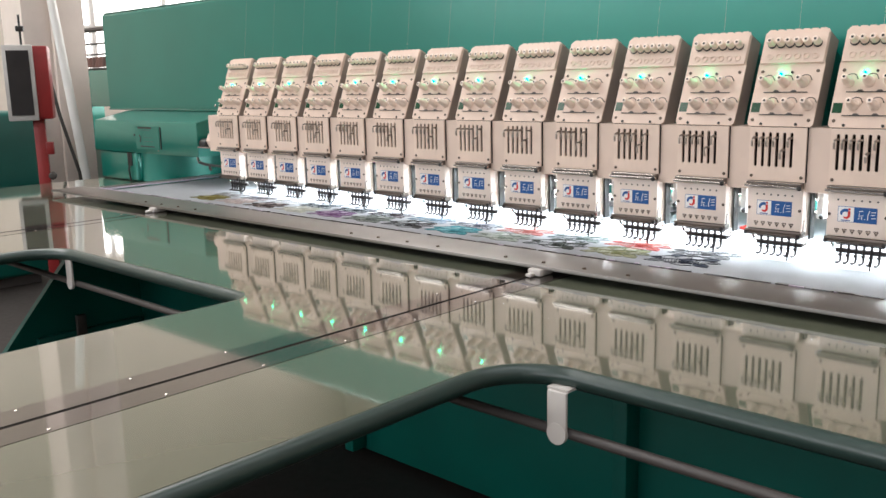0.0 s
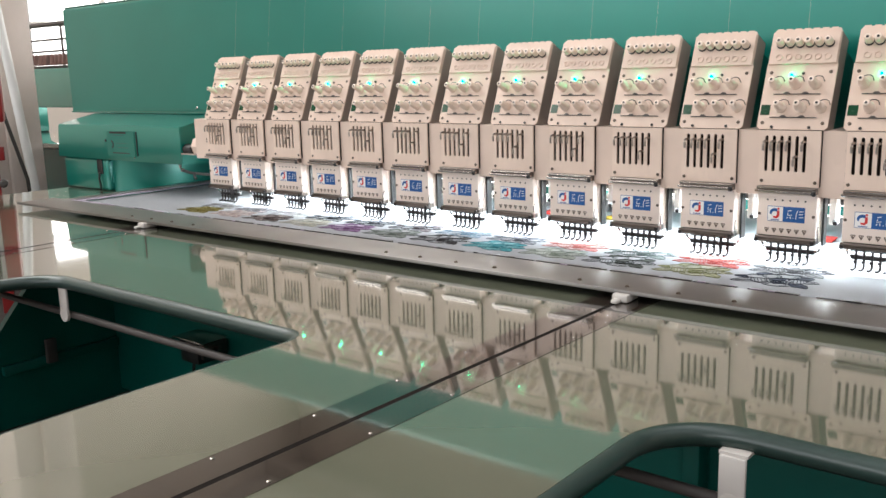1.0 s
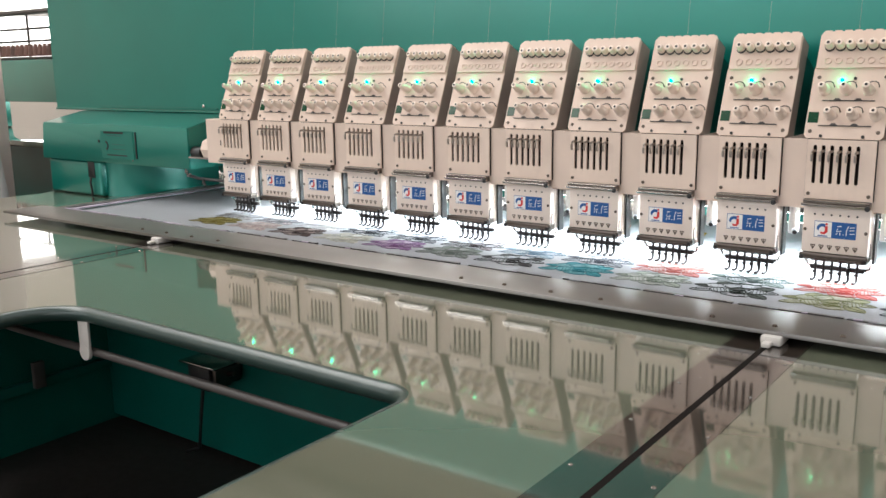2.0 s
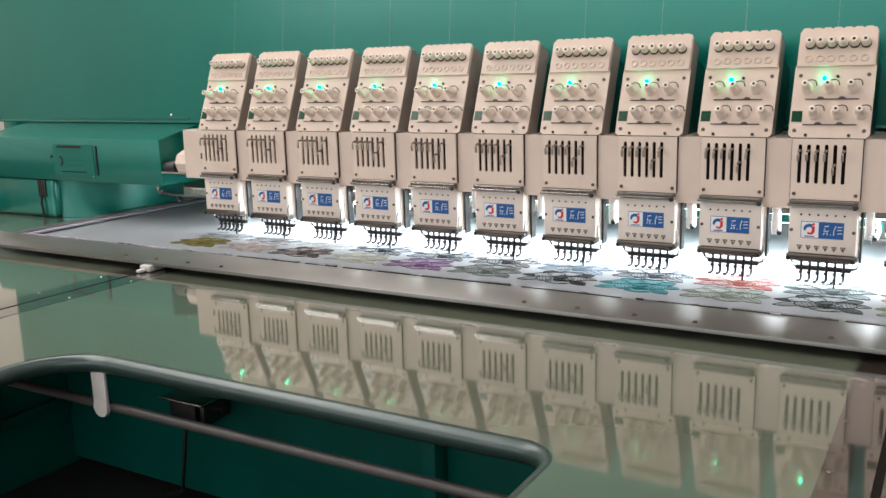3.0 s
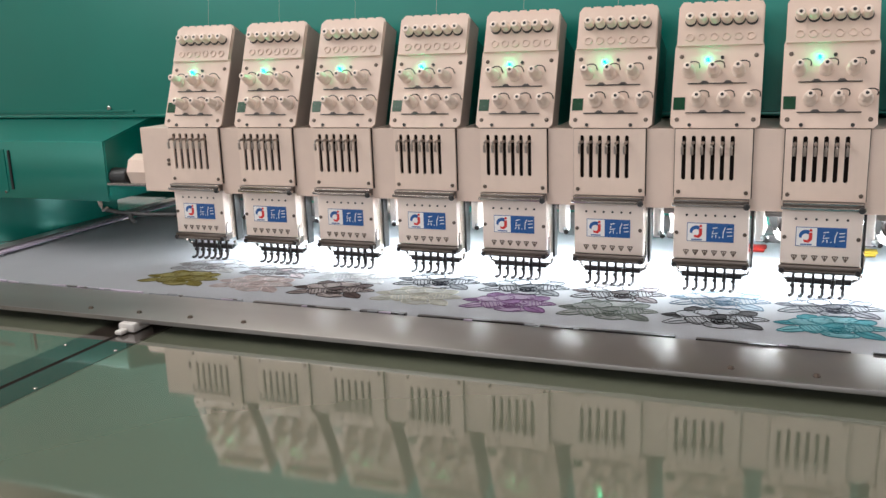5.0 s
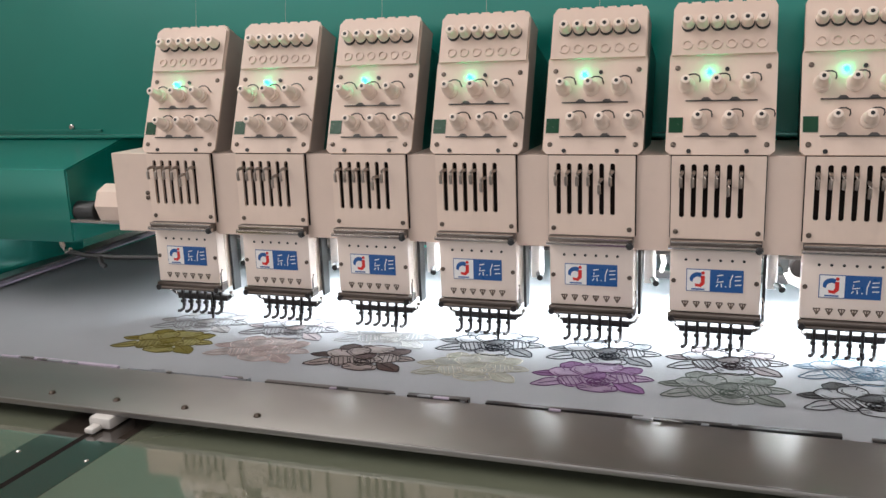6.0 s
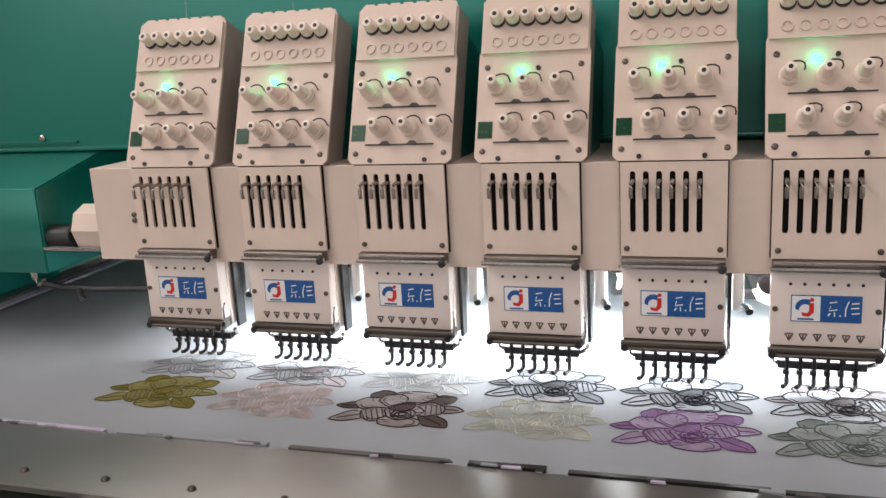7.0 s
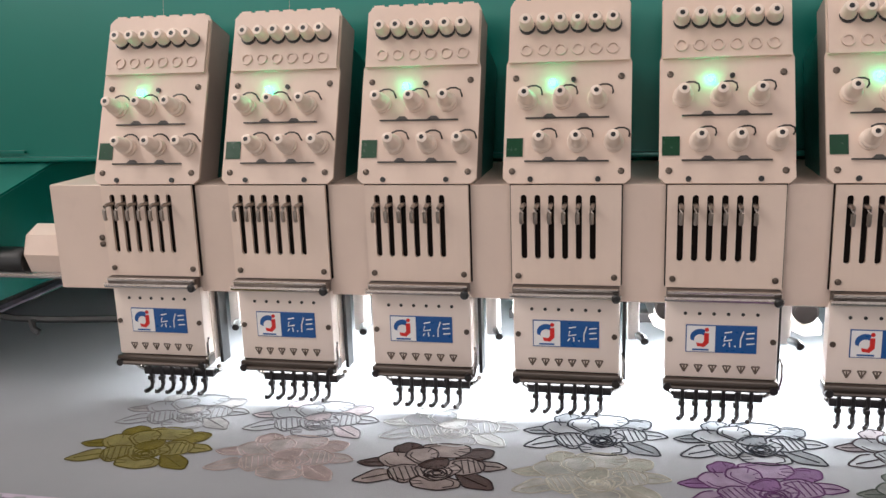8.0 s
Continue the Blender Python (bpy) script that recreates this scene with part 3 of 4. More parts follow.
    for i in range(6):
        x = -0.0375 + 0.0148 * i
        part("pin_hole", lathe(B(), [(0.0020, 0), (0.0020, 0.0005)], Matrix.Translation((x, 0.0, 0.9485)) @ Matrix.Rotation(radians(90), 4, "X"), 8), M_BLACK, face)
        tri = B()
        zt, zl, hwid = 0.8905, 0.8825, 0.0042
        for p, q in (((x - hwid, zt), (x + hwid, zt)), ((x - hwid, zt), (x, zl)), ((x + hwid, zt), (x, zl)), ((x, zt - 0.001), (x, zl + 0.002))):
            tube(tri, [(p[0], -0.0002, p[1]), (q[0], -0.0002, q[1])], 0.00085, 4)
        part("needle_mark", tri, M_GREYPRINT, face)
    for x in (-0.053, 0.053):
        part("screw", lathe(B(), [(0.0032, 0), (0.0032, 0.0015)], Matrix.Translation((x, 0, 0.919)) @ Matrix.Rotation(radians(90), 4, "X"), 10), M_SCREW, face)
    lab = part("label", box(B(), -0.0365, 0.0365, -0.0012, 0.0, 0.9055, 0.9362), M_BLUE, root, "blue and white maker's label")
    part("label_white", box(B(), -0.0355, -0.0060, -0.0018, -0.0012, 0.9065, 0.9352), M_WHITE, lab)
    f = Matrix.Rotation(radians(90), 4, "X")
    arc = [(-0.0215 + 0.0105 * math.cos(radians(a)), 0.9225 + 0.0095 * math.sin(radians(a))) for a in range(60, 200, 15)] + [(-0.0215 + 0.0065 * math.cos(radians(a)), 0.9195 + 0.0065 * math.sin(radians(a))) for a in range(190, 50, -15)]
    part("emblem_arc", prism(B(), arc, 0.0018, 0.0022, f), M_BLUE, lab)
    bm = prism(B(), [(-0.0175, 0.9275), (-0.0125, 0.9275), (-0.0125, 0.9165), (-0.0175, 0.9115), (-0.0245, 0.9125), (-0.0255, 0.9165), (-0.0195, 0.9155), (-0.0175, 0.9185)], 0.0018, 0.0022, f)
    lathe(bm, [(0.0023, 0.0018), (0.0023, 0.0022)], Matrix.Translation((-0.0148, 0, 0.9312)) @ f, 12)
    part("emblem", bm, M_RED, lab)
    part("emblem_bar", box(B(), -0.0295, -0.0125, -0.0022, -0.0018, 0.9078, 0.9096), M_BLUE, lab)
    st = B()
    strokes = [[(0.0035, 0.9280), (0.0110, 0.9295)], [(0.0045, 0.9245), (0.0030, 0.9190), (0.0115, 0.9205)], [(0.0085, 0.9175), (0.0090, 0.9125)], [(0.0045, 0.9160), (0.0022, 0.9130)], [(0.0140, 0.9140), (0.0150, 0.9128)],
               [(0.0230, 0.9302), (0.0200, 0.9215), (0.0198, 0.9125)], [(0.0258, 0.9275), (0.0338, 0.9285)], [(0.0255, 0.9222), (0.0335, 0.9230)], [(0.0262, 0.9160), (0.0342, 0.9168)]]
    for line in strokes:
        tube(st, [(x, -0.0014, z) for x, z in line], 0.00075, 5)
    part("lettering", st, M_WHITE, lab)
    # lower bar, presser feet and needle clamp
    low = part("lower_bar", box(B(), -0.060, 0.060, -0.006, 0.020, 0.8625, 0.8755, 0.002), M_DARKSTEEL, root, "dark burnished steel bar")
    part("rod", tube(B(), [(-0.056, -0.0075, 0.8665), (0.056, -0.0075, 0.8665)], 0.0022, 8), M_DARKSTEEL, low)
    for x in (-0.055, 0.055):
        part("screw", lathe(B(), [(0.0045, 0), (0.0045, 0.004)], Matrix.Translation((x, -0.006, 0.867)) @ Matrix.Rotation(radians(90), 4, "X"), 10), M_FOOT, low)
    comb = part("foot_bar", box(B(), -0.047, 0.050, 0.028, 0.040, 0.8375, 0.8480, 0.002), M_FOOT, root)
    for x in (-0.047, 0.050):
        part("bar_end", tube(B(), [(x, 0.034, 0.843), (x + (0.010 if x > 0 else -0.006), 0.030, 0.848), (x + (0.012 if x > 0 else -0.006), 0.022, 0.856)], 0.003, 6), M_CHROME, comb)
    part("foot_rod", tube(B(), [(-0.046, 0.026, 0.8565), (0.046, 0.026, 0.8565)], 0.002, 6), M_FOOT, root)
    for i in range(6):
        x = -0.0365 + 0.0148 * i
        bm = box(B(), x - 0.0022, x + 0.0022, 0.0265, 0.0315, 0.825, 0.8625, 0.0008)
        box(bm, x - 0.0045, x + 0.0028, 0.0255, 0.0330, 0.8310, 0.8365, 0.001)
        tube(bm, [(x, 0.029, 0.827), (x, 0.026, 0.8210), (x - 0.003, 0.020, 0.8185), (x - 0.0048, 0.017, 0.8195)], 0.0027, 6)
        part("presser_foot", bm, M_FOOT, root)
    nb = B()
    tube(nb, [(0, 0, 0.0), (0, 0, 0.046)], 0.0017, 8)
    tube(nb, [(0, 0, 0.012), (0, 0, 0.022)], 0.0033, 8)
    tube(nb, [(0, 0, -0.004), (0, 0, 0.001)], 0.0009, 6)
    needle = part("needle_bar", nb, M_FOOT, root, "dark steel needle bar")
    needle.matrix_basis = pose(NEEDLE_X, NEEDLE_Y, NEEDLE_UP)
    mo = part("motor", lathe(B(), [(0.013, 0), (0.0155, 0.003), (0.0155, 0.040), (0.013, 0.043)], Matrix.Translation((0.115, 0.205, 0.904)) @ Matrix.Rotation(radians(90), 4, "X"), 20), M_SLOT, root)
    part("motor_cradle", prism(B(), [(0.093, 0.890), (0.099, 0.878), (0.115, 0.871), (0.135, 0.873), (0.135, 0.887), (0.115, 0.885), (0.103, 0.893)], -0.202, -0.170, X90), M_LABELPLATE, mo)
    part("motor_bracket", prism(B(), [(0.080, 0.9265), (0.099, 0.9265), (0.099, 0.890), (0.096, 0.882)], -0.188, -0.180, X90), M_BLACK, mo)
    hookcase = part("hook_case", box(B(), 0.070, 0.128, 0.335, 0.375, 0.868, 0.925, 0.006), M_TEAL, root)
    part("hook_wheel", lathe(B(), [(0.014, 0), (0.016, 0.003), (0.016, 0.014), (0.010, 0.018)], Matrix.Translation((0.098, 0.334, 0.880)) @ X90, 14), M_DARKSTEEL, hookcase)
    part("trimmer", box(B(), 0.060, 0.105, 0.290, 0.318, 0.843, 0.858, 0.003), M_FOOT, root)
    part("hose", tube(B(), [(0.075, 0.21, 0.945), (0.073, 0.225, 0.915), (0.078, 0.24, 0.885), (0.072, 0.27, 0.862)], 0.004, 6), M_KNOB, root, "pale plastic hose")
    side = part("side_bracket", box(B(), 0.0560, 0.0582, 0.0225, 0.046, 0.864, 0.957), M_LABELPLATE, root)
    part("needle_guard", tube(B(), [(0.061, -0.002, 0.866), (0.063, -0.004, 0.880), (0.063, -0.004, 0.894), (0.061, 0.004, 0.899)], 0.0014, 6), M_CHROME, root)
    part("side_strip", box(B(), 0.0610, 0.0650, 0.030, 0.050, 0.858, 0.957), M_BLACK, root, "narrow black strip beside the face plate")
    part("lamp_holder", box(B(), 0.0660, 0.0800, 0.055, 0.085, 0.897, 0.957, 0.003), M_WHITE, root)
    bm = tube(B(), [(0.079, 0.05, 0.905), (0.084, 0.035, 0.907), (0.086, 0.028, 0.905)], 0.0045, 8)
    part("thumb_screw", bm, M_BLACK, root)
    return root


heads = [sewing_head()]
heads[0].matrix_basis = pose(X0, 0, 0)
for k in range(1, HEADS):
    heads.append(copy_thing(heads[0], pose(X0 + k * PITCH, 0, 0)))

strip = thing("needle_light", prism(B(), [(0.093, 0.9568), (0.093, 0.9510), (0.124, 0.9295), (0.280, 0.9295), (0.280, 0.9568)], -0.03, XR1 - 0.05, YZ), M_LABELPLATE, "white light strip under the head cover", "light strip")
part("diffuser", box(B(), -0.028, XR1 - 0.052, 0.128, 0.276, 0.9270, 0.9292), M_TUBE, strip, "glowing white diffuser")
# added lip, keeps the glowing diffusers out of the table's reflection
part("shield", box(B(), -0.03, XR1 - 0.05, 0.0850, 0.0870, 0.9335, 0.9568), M_PIPE, strip, "dark lip added to hide the lights from the table's reflection")
part("front_diffuser", prism(B(), [(0.0925, 0.9505), (0.0910, 0.9480), (0.1225, 0.9265), (0.1240, 0.9290)], -0.028, XR1 - 0.052, YZ), M_TUBE, strip, "glowing white diffuser")

# ---- embroidery frame and fabric ----
ZF = 0.808
FX0, FX1 = -0.56, 3.0
eframe = tagged(new("embroidery_pantograph"), "aluminium embroidery frame stretching white fabric with rows of roses", "pantograph")
bar = part("front_bar", box(B(), FX0 - 0.10, FX1, -0.378, -0.250, 0.8175, 0.8215, 0.001), M_ALU, eframe, "flat aluminium front bar")
part("bar_edge", box(B(), FX0 - 0.10, FX1, -0.380, -0.376, 0.8150, 0.8222, 0.001), M_ALU, bar)
part("side_bar", prism(B(), [(FX0 - 0.035, -0.249), (FX0, -0.249), (FX0 - 0.02, 0.70), (FX0 - 0.055, 0.70)], 0.8145, 0.8205), M_ALU, eframe)
part("side_edge", prism(B(), [(FX0 + 0.001, -0.249), (FX0 + 0.022, -0.249), (FX0 + 0.002, 0.70), (FX0 - 0.019, 0.70)], 0.8125, 0.8165), M_LILAC, eframe, "lilac selvedge strip")
part("rear_bar", box(B(), FX0 - 0.055, FX1, 0.702, 0.78, 0.8145, 0.8205, 0.001), M_ALU, eframe)
for s0 in SEAMS + (1.112 - 0.0,):
    for i in range(4):
        x = s0 - 0.10 + i * 0.10
        part("screw", lathe(B(), [(0.0045, 0), (0.0045, 0.001), (0.0030, 0.0035), (0.0018, 0.0038)], Matrix.Translation((x, -0.350, 0.8215)), 8), M_SCREW, bar)
for s0 in SEAMS:
    bm = box(B(), s0 - 0.010, s0 + 0.022, -0.392, -0.345, ZT + 0.0016, 0.8165, 0.004)
    box(bm, s0 - 0.004, s0 + 0.010, -0.408, -0.388, ZT + 0.0016, ZT + 0.009, 0.003)
    thing("slide_block", bm, M_HANGER, "white plastic slide block under the frame bar", "slide block", "frame slide blocks")
# clamp strips along the front edge of the fabric
rnd = random.Random(7)
x = FX0 + 0.02
while x < FX1 - 0.1:
    w = rnd.uniform(0.07, 0.20)
    kind = rnd.choice((M_LILAC, M_FABRIC, M_LILAC) if x < 0.10 else (M_BLACK, M_PIPE, M_FOOT, M_DARKSTEEL, M_BLACK))
    lean = rnd.uniform(-0.003, 0.003)
    y0 = -0.2500 + rnd.uniform(0, 0.002)
    strip_line = [(x, y0), (x + w, y0 + lean), (x + w, y0 + lean + rnd.uniform(0.005, 0.009)), (x, y0 + rnd.uniform(0.006, 0.010))]
    part("clamp_strip", prism(B(), strip_line, 0.8165, 0.8222 + rnd.uniform(0, 0.0010)), kind, eframe)
    for q in range(4):
        a = x + rnd.uniform(0, w)
        d = rnd.uniform(0.006, 0.030)
        c = -0.2535 + rnd.uniform(0, 0.006)
        line = [(a, c), (a + d, c + rnd.uniform(-0.002, 0.002)), (a + d * 0.9, c + rnd.uniform(0.003, 0.006)), (a + 0.001, c + rnd.uniform(0.003, 0.005))]
        part("tape_scrap", prism(B(), line, 0.8223, 0.8234 + rnd.uniform(0, 0.0010)), rnd.choice((M_FABRIC, M_LILAC, M_LILAC, M_PIPE) if x < 0.10 else (M_FABRIC, M_BLACK, M_PIPE, M_LILAC, M_BLACK)), eframe)
    part("binding", box(B(), x + rnd.uniform(-0.02, 0.02), x + w * 0.9, -0.2400, -0.2350, 0.8105, 0.8150, 0.0006, 1), rnd.choice((M_FABRIC, M_PIPE, M_LILAC, M_LILAC, M_FABRIC)), eframe)
    x += w + rnd.uniform(0.004, 0.03)
bm = B()
NX, NY = 120, 30
FY0 = -0.252
grid = [[bm.verts.new((FX0 + (FX1 - FX0) * i / NX, FY0 + 0.955 * j / NY, ZF + 0.0085 * max(0.0, 1 - j / 2.2) ** 2 + 0.0002 * math.sin(i * 1.3) * math.sin(j * 0.9))) for j in range(NY + 1)] for i in range(NX + 1)]
for i in range(NX):
    for j in range(NY):
        bm.faces.new((grid[i][j], grid[i + 1][j], grid[i + 1][j + 1], grid[i][j + 1]))
part("fabric", bm, M_FABRIC, eframe, "white backing fabric")

# embroidered roses: centre, heading, length and width of each petal, and how it is filled; later ones lie on top
PETALS = [(-0.062, 0.003, 6, 0.044, 0.020, 2), (-0.052, -0.026, 28, 0.058, 0.027, 0), (0.064, 0.006, 176, 0.042, 0.022, 0), (0.054, -0.028, 146, 0.052, 0.028, 2),
          (-0.028, 0.034, 150, 0.046, 0.030, 2), (0.044, 0.030, 20, 0.046, 0.030, 2), (-0.036, 0.010, 165, 0.050, 0.036, 0), (0.012, 0.038, 85, 0.034, 0.056, 0),
          (-0.012, 0.022, 125, 0.044, 0.034, 0), (0.036, 0.002, 15, 0.048, 0.038, 1), (-0.022, -0.016, 205, 0.044, 0.038, 1), (0.012, -0.034, 266, 0.030, 0.056, 0),
          (0.010, -0.010, 100, 0.040, 0.048, 0), (0.004, 0.006, 25, 0.034, 0.024, 2)]
LEAVES = 4


def petal_line(cx, cy, deg, length, width, leaf, n=40):
    """A closed petal outline, pointed for a leaf, lobed for a petal."""
    c, s_ = math.cos(radians(deg)), math.sin(radians(deg))
    res = []
    for i in range(n):
        w = 2 * math.pi * i / n
        u, v = math.cos(w), math.sin(w)
        if leaf:
            x, y = length / 2 * u, width / 2 * v * (1 - 0.5 * u * u) * (1 + 0.08 * math.sin(5 * w))
        else:
            k = 1 + 0.06 * math.sin(3 * w + deg) + 0.03 * math.sin(7 * w)
            x, y = length / 2 * u * k, width / 2 * v * k * (1 + 0.20 * u)
        res.append((cx + x * c - y * s_, cy + x * s_ + y * c))
    return res


def inside(p, poly):
    hit = False
    for (ax, ay), (bx, by) in zip(poly, poly[1:] + poly[:1]):
        if (ay > p[1]) != (by > p[1]) and p[0] < (bx - ax) * (p[1] - ay) / (by - ay) + ax:
            hit = not hit
    return hit


def rose_meshes(stitch, name):
    """Three meshes: filled petals, light petals and the stitched outline."""
    fill, half, lines = B(), B(), B()
    polys = [petal_line(*p[:5], n < LEAVES) for n, p in enumerate(PETALS)]

    def stitched(path, level, r):
        run = []
        for p in path + [None]:
            if p is None or any(inside(p, q) for q in polys[level + 1:]):
                if len(run) > 1:
                    tube(lines, [(x, y, 0.0004) for x, y in run], r, 4, 0.5)
                run = []
            else:
                run.append(p)

    for n, poly in enumerate(polys):
        stitched(poly + poly[:1], n, stitch)
        if n < LEAVES:
            a, b = Vector(poly[0]), Vector(poly[20])
            stitched([tuple(a.lerp(b, f / 12)) for f in range(1, 11)], n, stitch * 0.9)
        if PETALS[n][5] == 1:
            for f in range(1, 9):
                a, b = Vector(poly[2 + f * 2]), Vector(poly[38 - f * 2])
                stitched([tuple(a.lerp(b, g / 10)) for g in range(1, 10)], n, stitch * 0.7)
        if n >= LEAVES:
            cx, cy = PETALS[n][:2]
            shrunk = [(cx + (x - cx) * 0.74, cy + (y - cy) * 0.74) for x, y in poly]
            stitched(shrunk[3:17], n, stitch * 0.7)
            if PETALS[n][5] != 1:
                for f in (26, 30, 34):
                    a, b = Vector(poly[f]), Vector((cx, cy))
                    stitched([tuple(a.lerp(b, g / 8)) for g in range(0, 5)], n, stitch * 0.6)
    for r in (0.0185, 0.0140, 0.0100, 0.0060):
        ring = []
        for i in range(34):
            w = 2 * math.pi * i / 28 + r * 200
            k = r * (1 + 0.12 * math.sin(3 * w + r * 300)) * (1 - 0.010 * i)
            ring.append((0.011 + k * math.cos(w), -0.014 + 0.8 * k * math.sin(w)))
        stitched(ring, len(polys) - 2, stitch)
    cell = 0.0013
    for i in range(-66, 67):
        for j in range(-44, 45):
            p = (i * cell, j * cell)
            top = None
            for n in range(len(polys) - 1, -1, -1):
                if inside(p, polys[n]):
                    top = PETALS[n][5]
                    break
            if top is None:
                continue
            bm, z = (fill, 0.0002) if top == 2 else (half, 0.00015)
            bm.faces.new([bm.verts.new((p[0] + dx * cell / 2, p[1] + dy * cell / 2, z)) for dx, dy in ((-1, -1), (1, -1), (1, 1), (-1, 1))])
    for bm in (fill, half):
        bmesh.ops.remove_doubles(bm, verts=bm.verts, dist=0.0002)
    return [mesh_of(name, fill, M_BLACK), mesh_of(name, half, M_BLACK), mesh_of(name, lines, M_BLACK)]


def thread(name, colour):
    return mat(name, tuple(c * 0.62 for c in colour), 0.75, vary=0.2, scale=45.0, bump=0.35, bump_scale=1400.0, spec=0.15)


# thread colours of the outline, the filled and the light petals, rose by rose
FAB = None
FRONT = [("olive", (0.15, 0.12, 0.012), (0.22, 0.18, 0.02), (0.30, 0.26, 0.09)), ("pale pink", (0.66, 0.53, 0.50), (0.44, 0.34, 0.33), (0.47, 0.41, 0.40)),
         ("dark brown", (0.022, 0.010, 0.010), (0.085, 0.045, 0.038), (0.37, 0.30, 0.28)), ("cream", (0.68, 0.65, 0.54), (0.44, 0.43, 0.37), (0.46, 0.455, 0.425)),
         ("purple", (0.17, 0.06, 0.19), (0.27, 0.13, 0.30), (0.40, 0.29, 0.42)), ("grey-green", (0.12, 0.15, 0.125), (0.20, 0.22, 0.20), (0.33, 0.34, 0.33)),
         ("black", (0.012, 0.011, 0.013), (0.05, 0.045, 0.048), None), ("teal", (0.02, 0.22, 0.27), (0.05, 0.33, 0.38), (0.18, 0.46, 0.50)),
         ("pale green", (0.26, 0.31, 0.25), (0.40, 0.44, 0.38), (0.52, 0.54, 0.50)), ("dark green", (0.022, 0.030, 0.024), (0.06, 0.07, 0.06), None),
         ("light olive", (0.24, 0.25, 0.10), (0.36, 0.36, 0.20), (0.50, 0.50, 0.38)), ("navy", (0.012, 0.016, 0.035), (0.03, 0.04, 0.075), None)]
BACK = [("light grey", (0.36, 0.35, 0.36), (0.44, 0.42, 0.42), FAB), ("grey and pink", (0.28, 0.27, 0.29), (0.52, 0.44, 0.46), FAB), ("white", (0.80, 0.80, 0.80), (0.70, 0.70, 0.70), FAB),
        ("dark navy", (0.016, 0.020, 0.034), (0.24, 0.25, 0.27), FAB), ("dark navy", (0.016, 0.020, 0.034), (0.24, 0.25, 0.27), FAB), ("dark plum", (0.035, 0.020, 0.026), (0.27, 0.23, 0.24), FAB),
        ("light blue", (0.18, 0.28, 0.38), (0.36, 0.44, 0.52), FAB), ("slate", (0.08, 0.09, 0.12), (0.30, 0.31, 0.35), FAB), ("coral", (0.52, 0.12, 0.10), (0.58, 0.20, 0.18), (0.62, 0.42, 0.40)),
        ("slate green", (0.12, 0.17, 0.16), (0.30, 0.35, 0.34), FAB), ("red", (0.60, 0.07, 0.06), (0.62, 0.14, 0.12), (0.64, 0.36, 0.34)), ("grey", (0.13, 0.13, 0.14), (0.30, 0.30, 0.31), FAB)]
rose_sets = {"fine": rose_meshes(0.0012, "rose"), "thick": rose_meshes(0.0011, "rose")}
threads = {}
for row, y, weight in ((FRONT, -0.100, "thick"), (BACK, 0.000, "fine")):
    for k, (cname, line, full, light) in enumerate(row):
        at = Matrix.Translation((-0.0185 + k * PITCH, y, ZF + 0.0003)) @ Matrix.Rotation(radians(rnd.uniform(-2, 2)), 4, "Z") @ Matrix.Diagonal((0.94, 1, 1, 1))
        obs = []
        for mesh, tone, nm in zip(rose_sets[weight], (full, light, line), ("embroidered_rose", "light_petals", "outline")):
            if tone is None:
                continue
            key = (cname, nm, row is FRONT)
            if key not in threads:
                threads[key] = thread("thread_" + cname.replace(" ", "_") + "_" + nm, tone)
            me = mesh.copy()
            me.materials[0] = threads[key]
            ob = new(nm, me)
            obs.append(ob)
        obs[0].parent = eframe
        obs[0].matrix_basis = at
        obs[0]["label"] = cname + " embroidered rose with leaves"
        for o in obs[1:]:
            o.parent = obs[0]

for x, y, nm, tone in ((1.20, 0.37, "yellow", (0.62, 0.42, 0.05)), (1.00, 0.365, "red", (0.55, 0.04, 0.03)), (1.75, 0.34, "red", (0.55, 0.04, 0.03))):
    bm = box(B(), x - 0.03, x + 0.03, y - 0.01, y + 0.02, ZF + 0.001, ZF + 0.007, 0.002)
    box(bm, x - 0.022, x + 0.034, y - 0.006, y + 0.024, ZF + 0.006, ZF + 0.010, 0.002)
    thing("folded_cloth", bm, thread("cloth_" + nm, tone), "small folded " + nm + " cloth lying behind the heads", "cloth", "folded cloths")

# ---- behind, beyond the end of the machine ----
col = thing("column", box(B(), -4.05, -3.70, 0.83, 1.22, 0.0, ZH - 0.26, 0.01), M_COLUMN, "cream painted steel roof column", "column")
part("flange", box(B(), -3.699, -3.66, 1.02, 1.25, 0.0, ZH - 0.26, 0.004), M_COLUMN, col)
thing("leaning_pipe", tube(B(), [(-3.55, 1.16, 0.02), (-3.62, 0.93, 2.6)], 0.03, 12), M_WHITE, "white pipe leaning against the column", "pipe")
thing("hanging_cable", tube(B(), [(-3.50, 0.86, 1.45), (-3.48, 0.93, 1.0), (-3.46, 1.02, 0.6), (-3.46, 1.05, 0.02)], 0.012, 8), M_PIPE, "grey cable beside the column", "cable")
cab = tagged(new("control_cabinet"), "red control cabinet with a dark screen in a light grey frame", "control cabinet")
cm = pose(-2.43, 0.287, 1.225, 0, 0, 62)
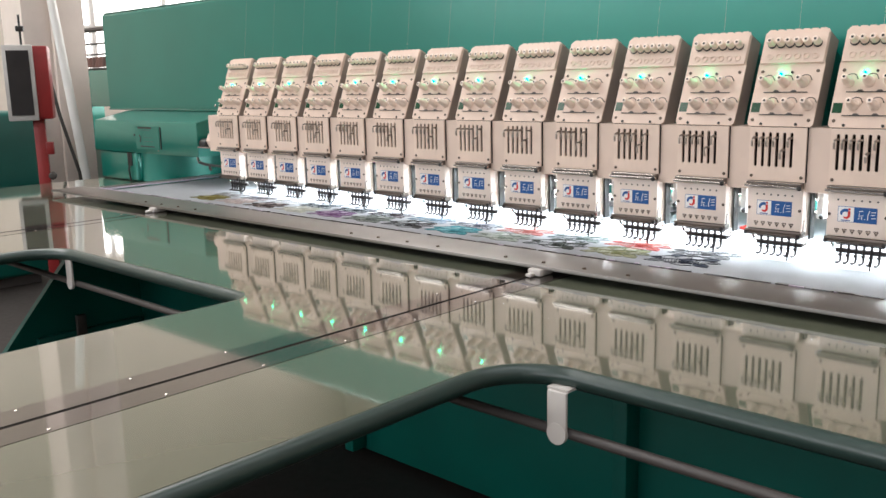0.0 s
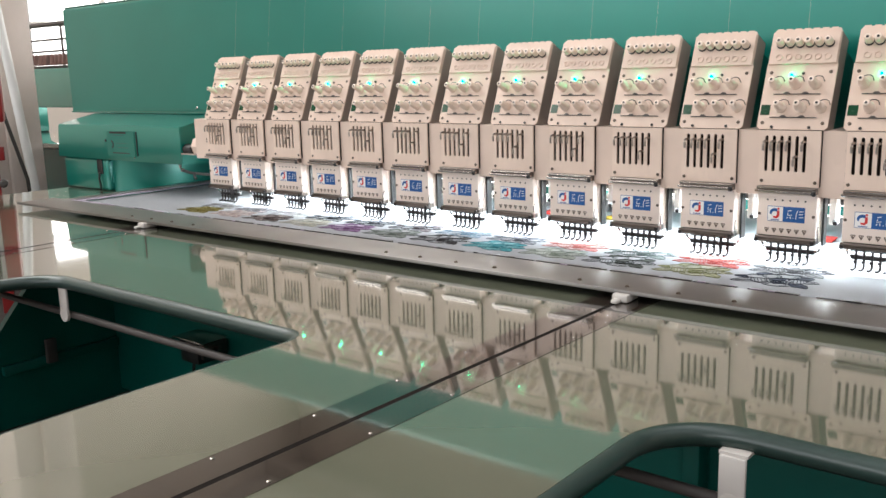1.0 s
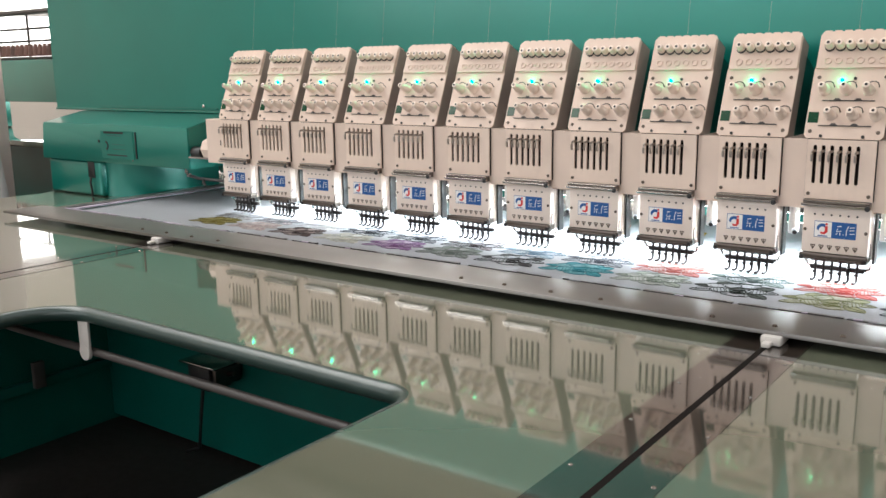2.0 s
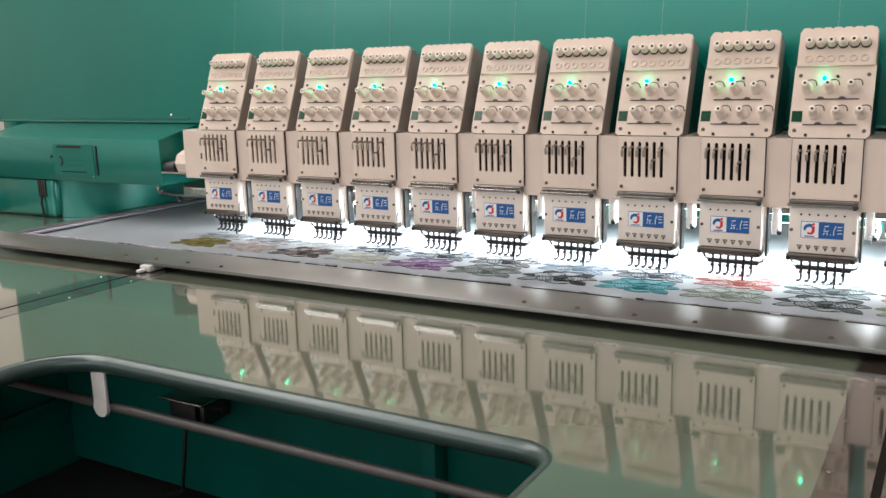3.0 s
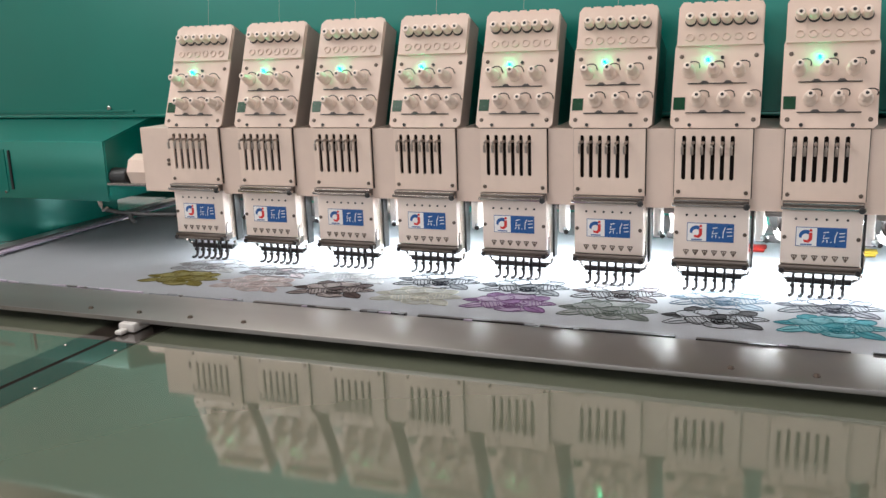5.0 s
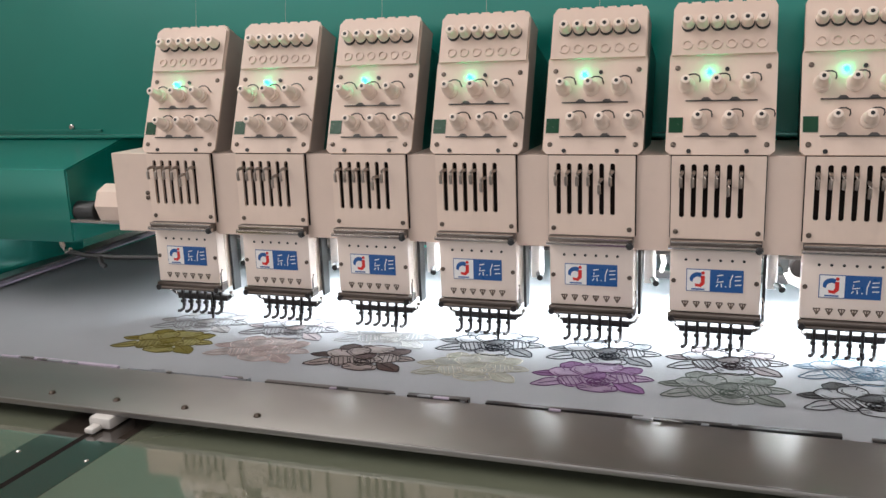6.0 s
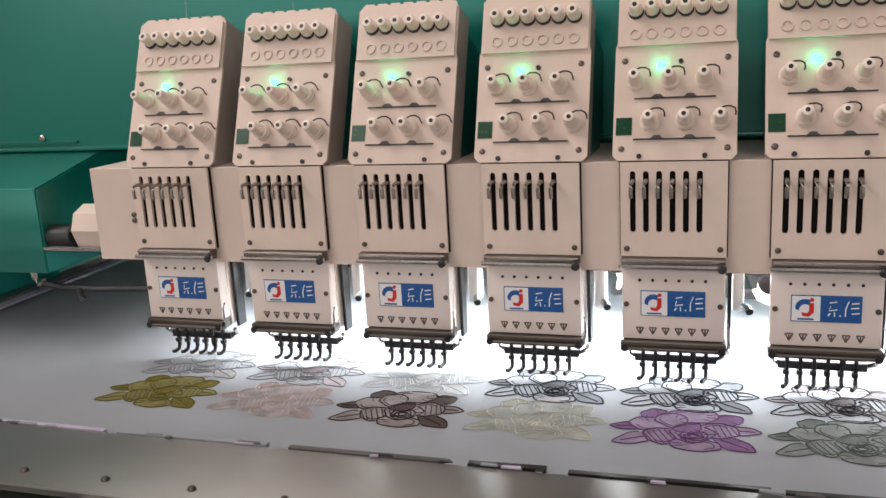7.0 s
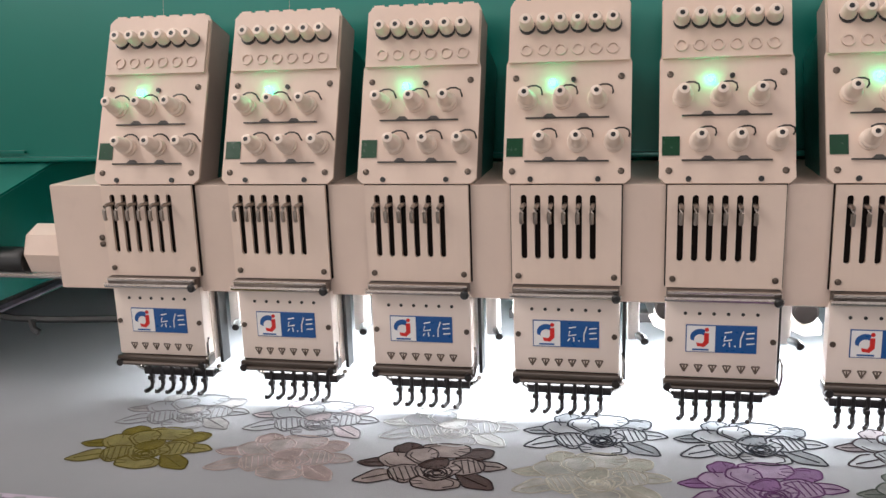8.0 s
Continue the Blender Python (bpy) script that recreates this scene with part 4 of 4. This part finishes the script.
for nm, bm, mt in (("body", box(B(), -0.09, 0.135, -0.05, 0.12, -0.20, 0.20, 0.01), M_REDPAINT), ("screen_frame", box(B(), -0.092, 0.062, -0.072, -0.051, -0.205, 0.205, 0.006), M_FRAMEGREY), ("screen", box(B(), -0.072, 0.042, -0.077, -0.0725, -0.175, 0.175), M_SCREEN),
                   ("post", box(B(), 0.02, 0.08, 0.0, 0.06, -1.22, -0.20, 0.004), M_REDPAINT), ("switch_box", box(B(), 0.075, 0.115, -0.01, 0.05, -0.40, -0.33, 0.004), M_REDPAINT), ("lock", lathe(B(), [(0.022, 0), (0.022, 0.02), (0.012, 0.028)], Matrix.Translation((0.095, 0.0, -0.52)) @ X90, 12), M_PIPE), ("aerial", tube(B(), [(0.0, 0.03, 0.20), (0.0, 0.03, 0.37)], 0.006, 8), M_BLACK), ("clip", box(B(), -0.02, 0.02, 0.01, 0.05, 0.28, 0.31, 0.004), M_BLACK)):
    part(nm, bm, mt, cab).matrix_basis = cm
other = tagged(new("embroidery_machine"), "second teal embroidery machine with a rack of thread cones", "embroidery machine")
part("beam", box(B(), -5.6, 1.0, 1.75, 2.15, 1.03, 1.33, 0.015, 2), M_TEAL, other)
part("table", box(B(), -5.6, 1.0, 1.35, 2.3, 0.76, 0.80, 0.004), M_TABLE, other)
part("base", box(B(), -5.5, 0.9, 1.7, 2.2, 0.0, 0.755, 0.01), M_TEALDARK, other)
for i in range(4):
    part("end_frame", box(B(), -5.5 + i * 2.0, -5.38 + i * 2.0, 1.7, 2.2, 0.80, 1.03, 0.01), M_TEAL, other)
for zz, rr in ((1.345, 0.012), (1.47, 0.009), (1.56, 0.009), (1.68, 0.02)):
    part("rack_rail", tube(B(), [(-5.5, 1.95, zz), (0.9, 1.95, zz)], rr, 8), M_PIPE, other)
for i in range(8):
    part("rack_post", tube(B(), [(-5.4 + i * 0.85, 1.95, 1.33), (-5.4 + i * 0.85, 1.95, 1.70)], 0.010, 8), M_PIPE, other)
cone_mesh = mesh_of("thread_cone", lathe(B(), [(0.026, 0), (0.024, 0.02), (0.013, 0.085), (0.006, 0.088)], Matrix.Identity(4), 10), mat("brown_thread", (0.20, 0.09, 0.07), 0.6, vary=0.3, scale=2.0))
for i in range(70):
    piece("thread_cone", cone_mesh, other, Matrix.Translation((-5.4 + i * 0.062, 1.88, 1.357)))
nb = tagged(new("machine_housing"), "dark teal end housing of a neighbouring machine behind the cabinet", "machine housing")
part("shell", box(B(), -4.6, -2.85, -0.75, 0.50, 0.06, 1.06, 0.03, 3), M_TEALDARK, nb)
part("plinth", box(B(), -4.55, -2.90, -0.70, 0.45, 0.0, 0.058), M_PIPE, nb)
st = part("sticker", box(B(), -2.8495, -2.846, 0.08, 0.24, 0.93, 1.01, 0.001), M_WHITE, nb, "white sticker with a dark bar")
part("print_bar", box(B(), -2.8455, -2.8445, 0.16, 0.20, 0.95, 0.985), M_BLACK, st)


# ---- what moves: the stitching needles and, at the end, the frame ----
def motions():
    # needle depth and lever drop as fractions of the stroke; the machine slows and stops at 6.6 s
    late = {5.8: (1.0, 0.5), 5.9: (0.8, 0.9), 6.0: (1.0, 0.3), 6.1: (0.5, 0.7), 6.2: (0.35, 1.0), 6.3: (0.1, 0.9), 6.4: (0.9, 0.5), 6.5: (1.0, 0.2), 6.6: (0.0, 0.0), 7.0: (0.0, 0.0), 8.0: (0.0, 0.0)}
    turn = 2 * math.pi * 40 / 3 / FPS
    rows = [(i / FPS, 0.5 + 0.5 * math.cos(turn * i), 0.5 + 0.5 * math.cos(turn * i - 1.2)) for i in range(0, 172)]
    rows += [(t, *d) for t, d in sorted(late.items())]
    for h in heads:
        for o in h.children:
            if o.name.startswith("needle_bar"):
                walk(o, [(t, pose(NEEDLE_X, NEEDLE_Y, NEEDLE_UP - STROKE * d)) for t, d, drop in rows])
            if o.name.startswith("working_lever"):
                walk(o, [(t, pose(0, 0, -0.036 * drop)) for t, d, drop in rows])
    walk(eframe, [(0.0, pose(0, 0, 0)), (6.6, pose(0, 0, 0)), (7.0, pose(0, 0, 0)), (7.5, pose(0.009, -0.010, 0)), (8.0, pose(0.0145, -0.0145, 0))])


motions()
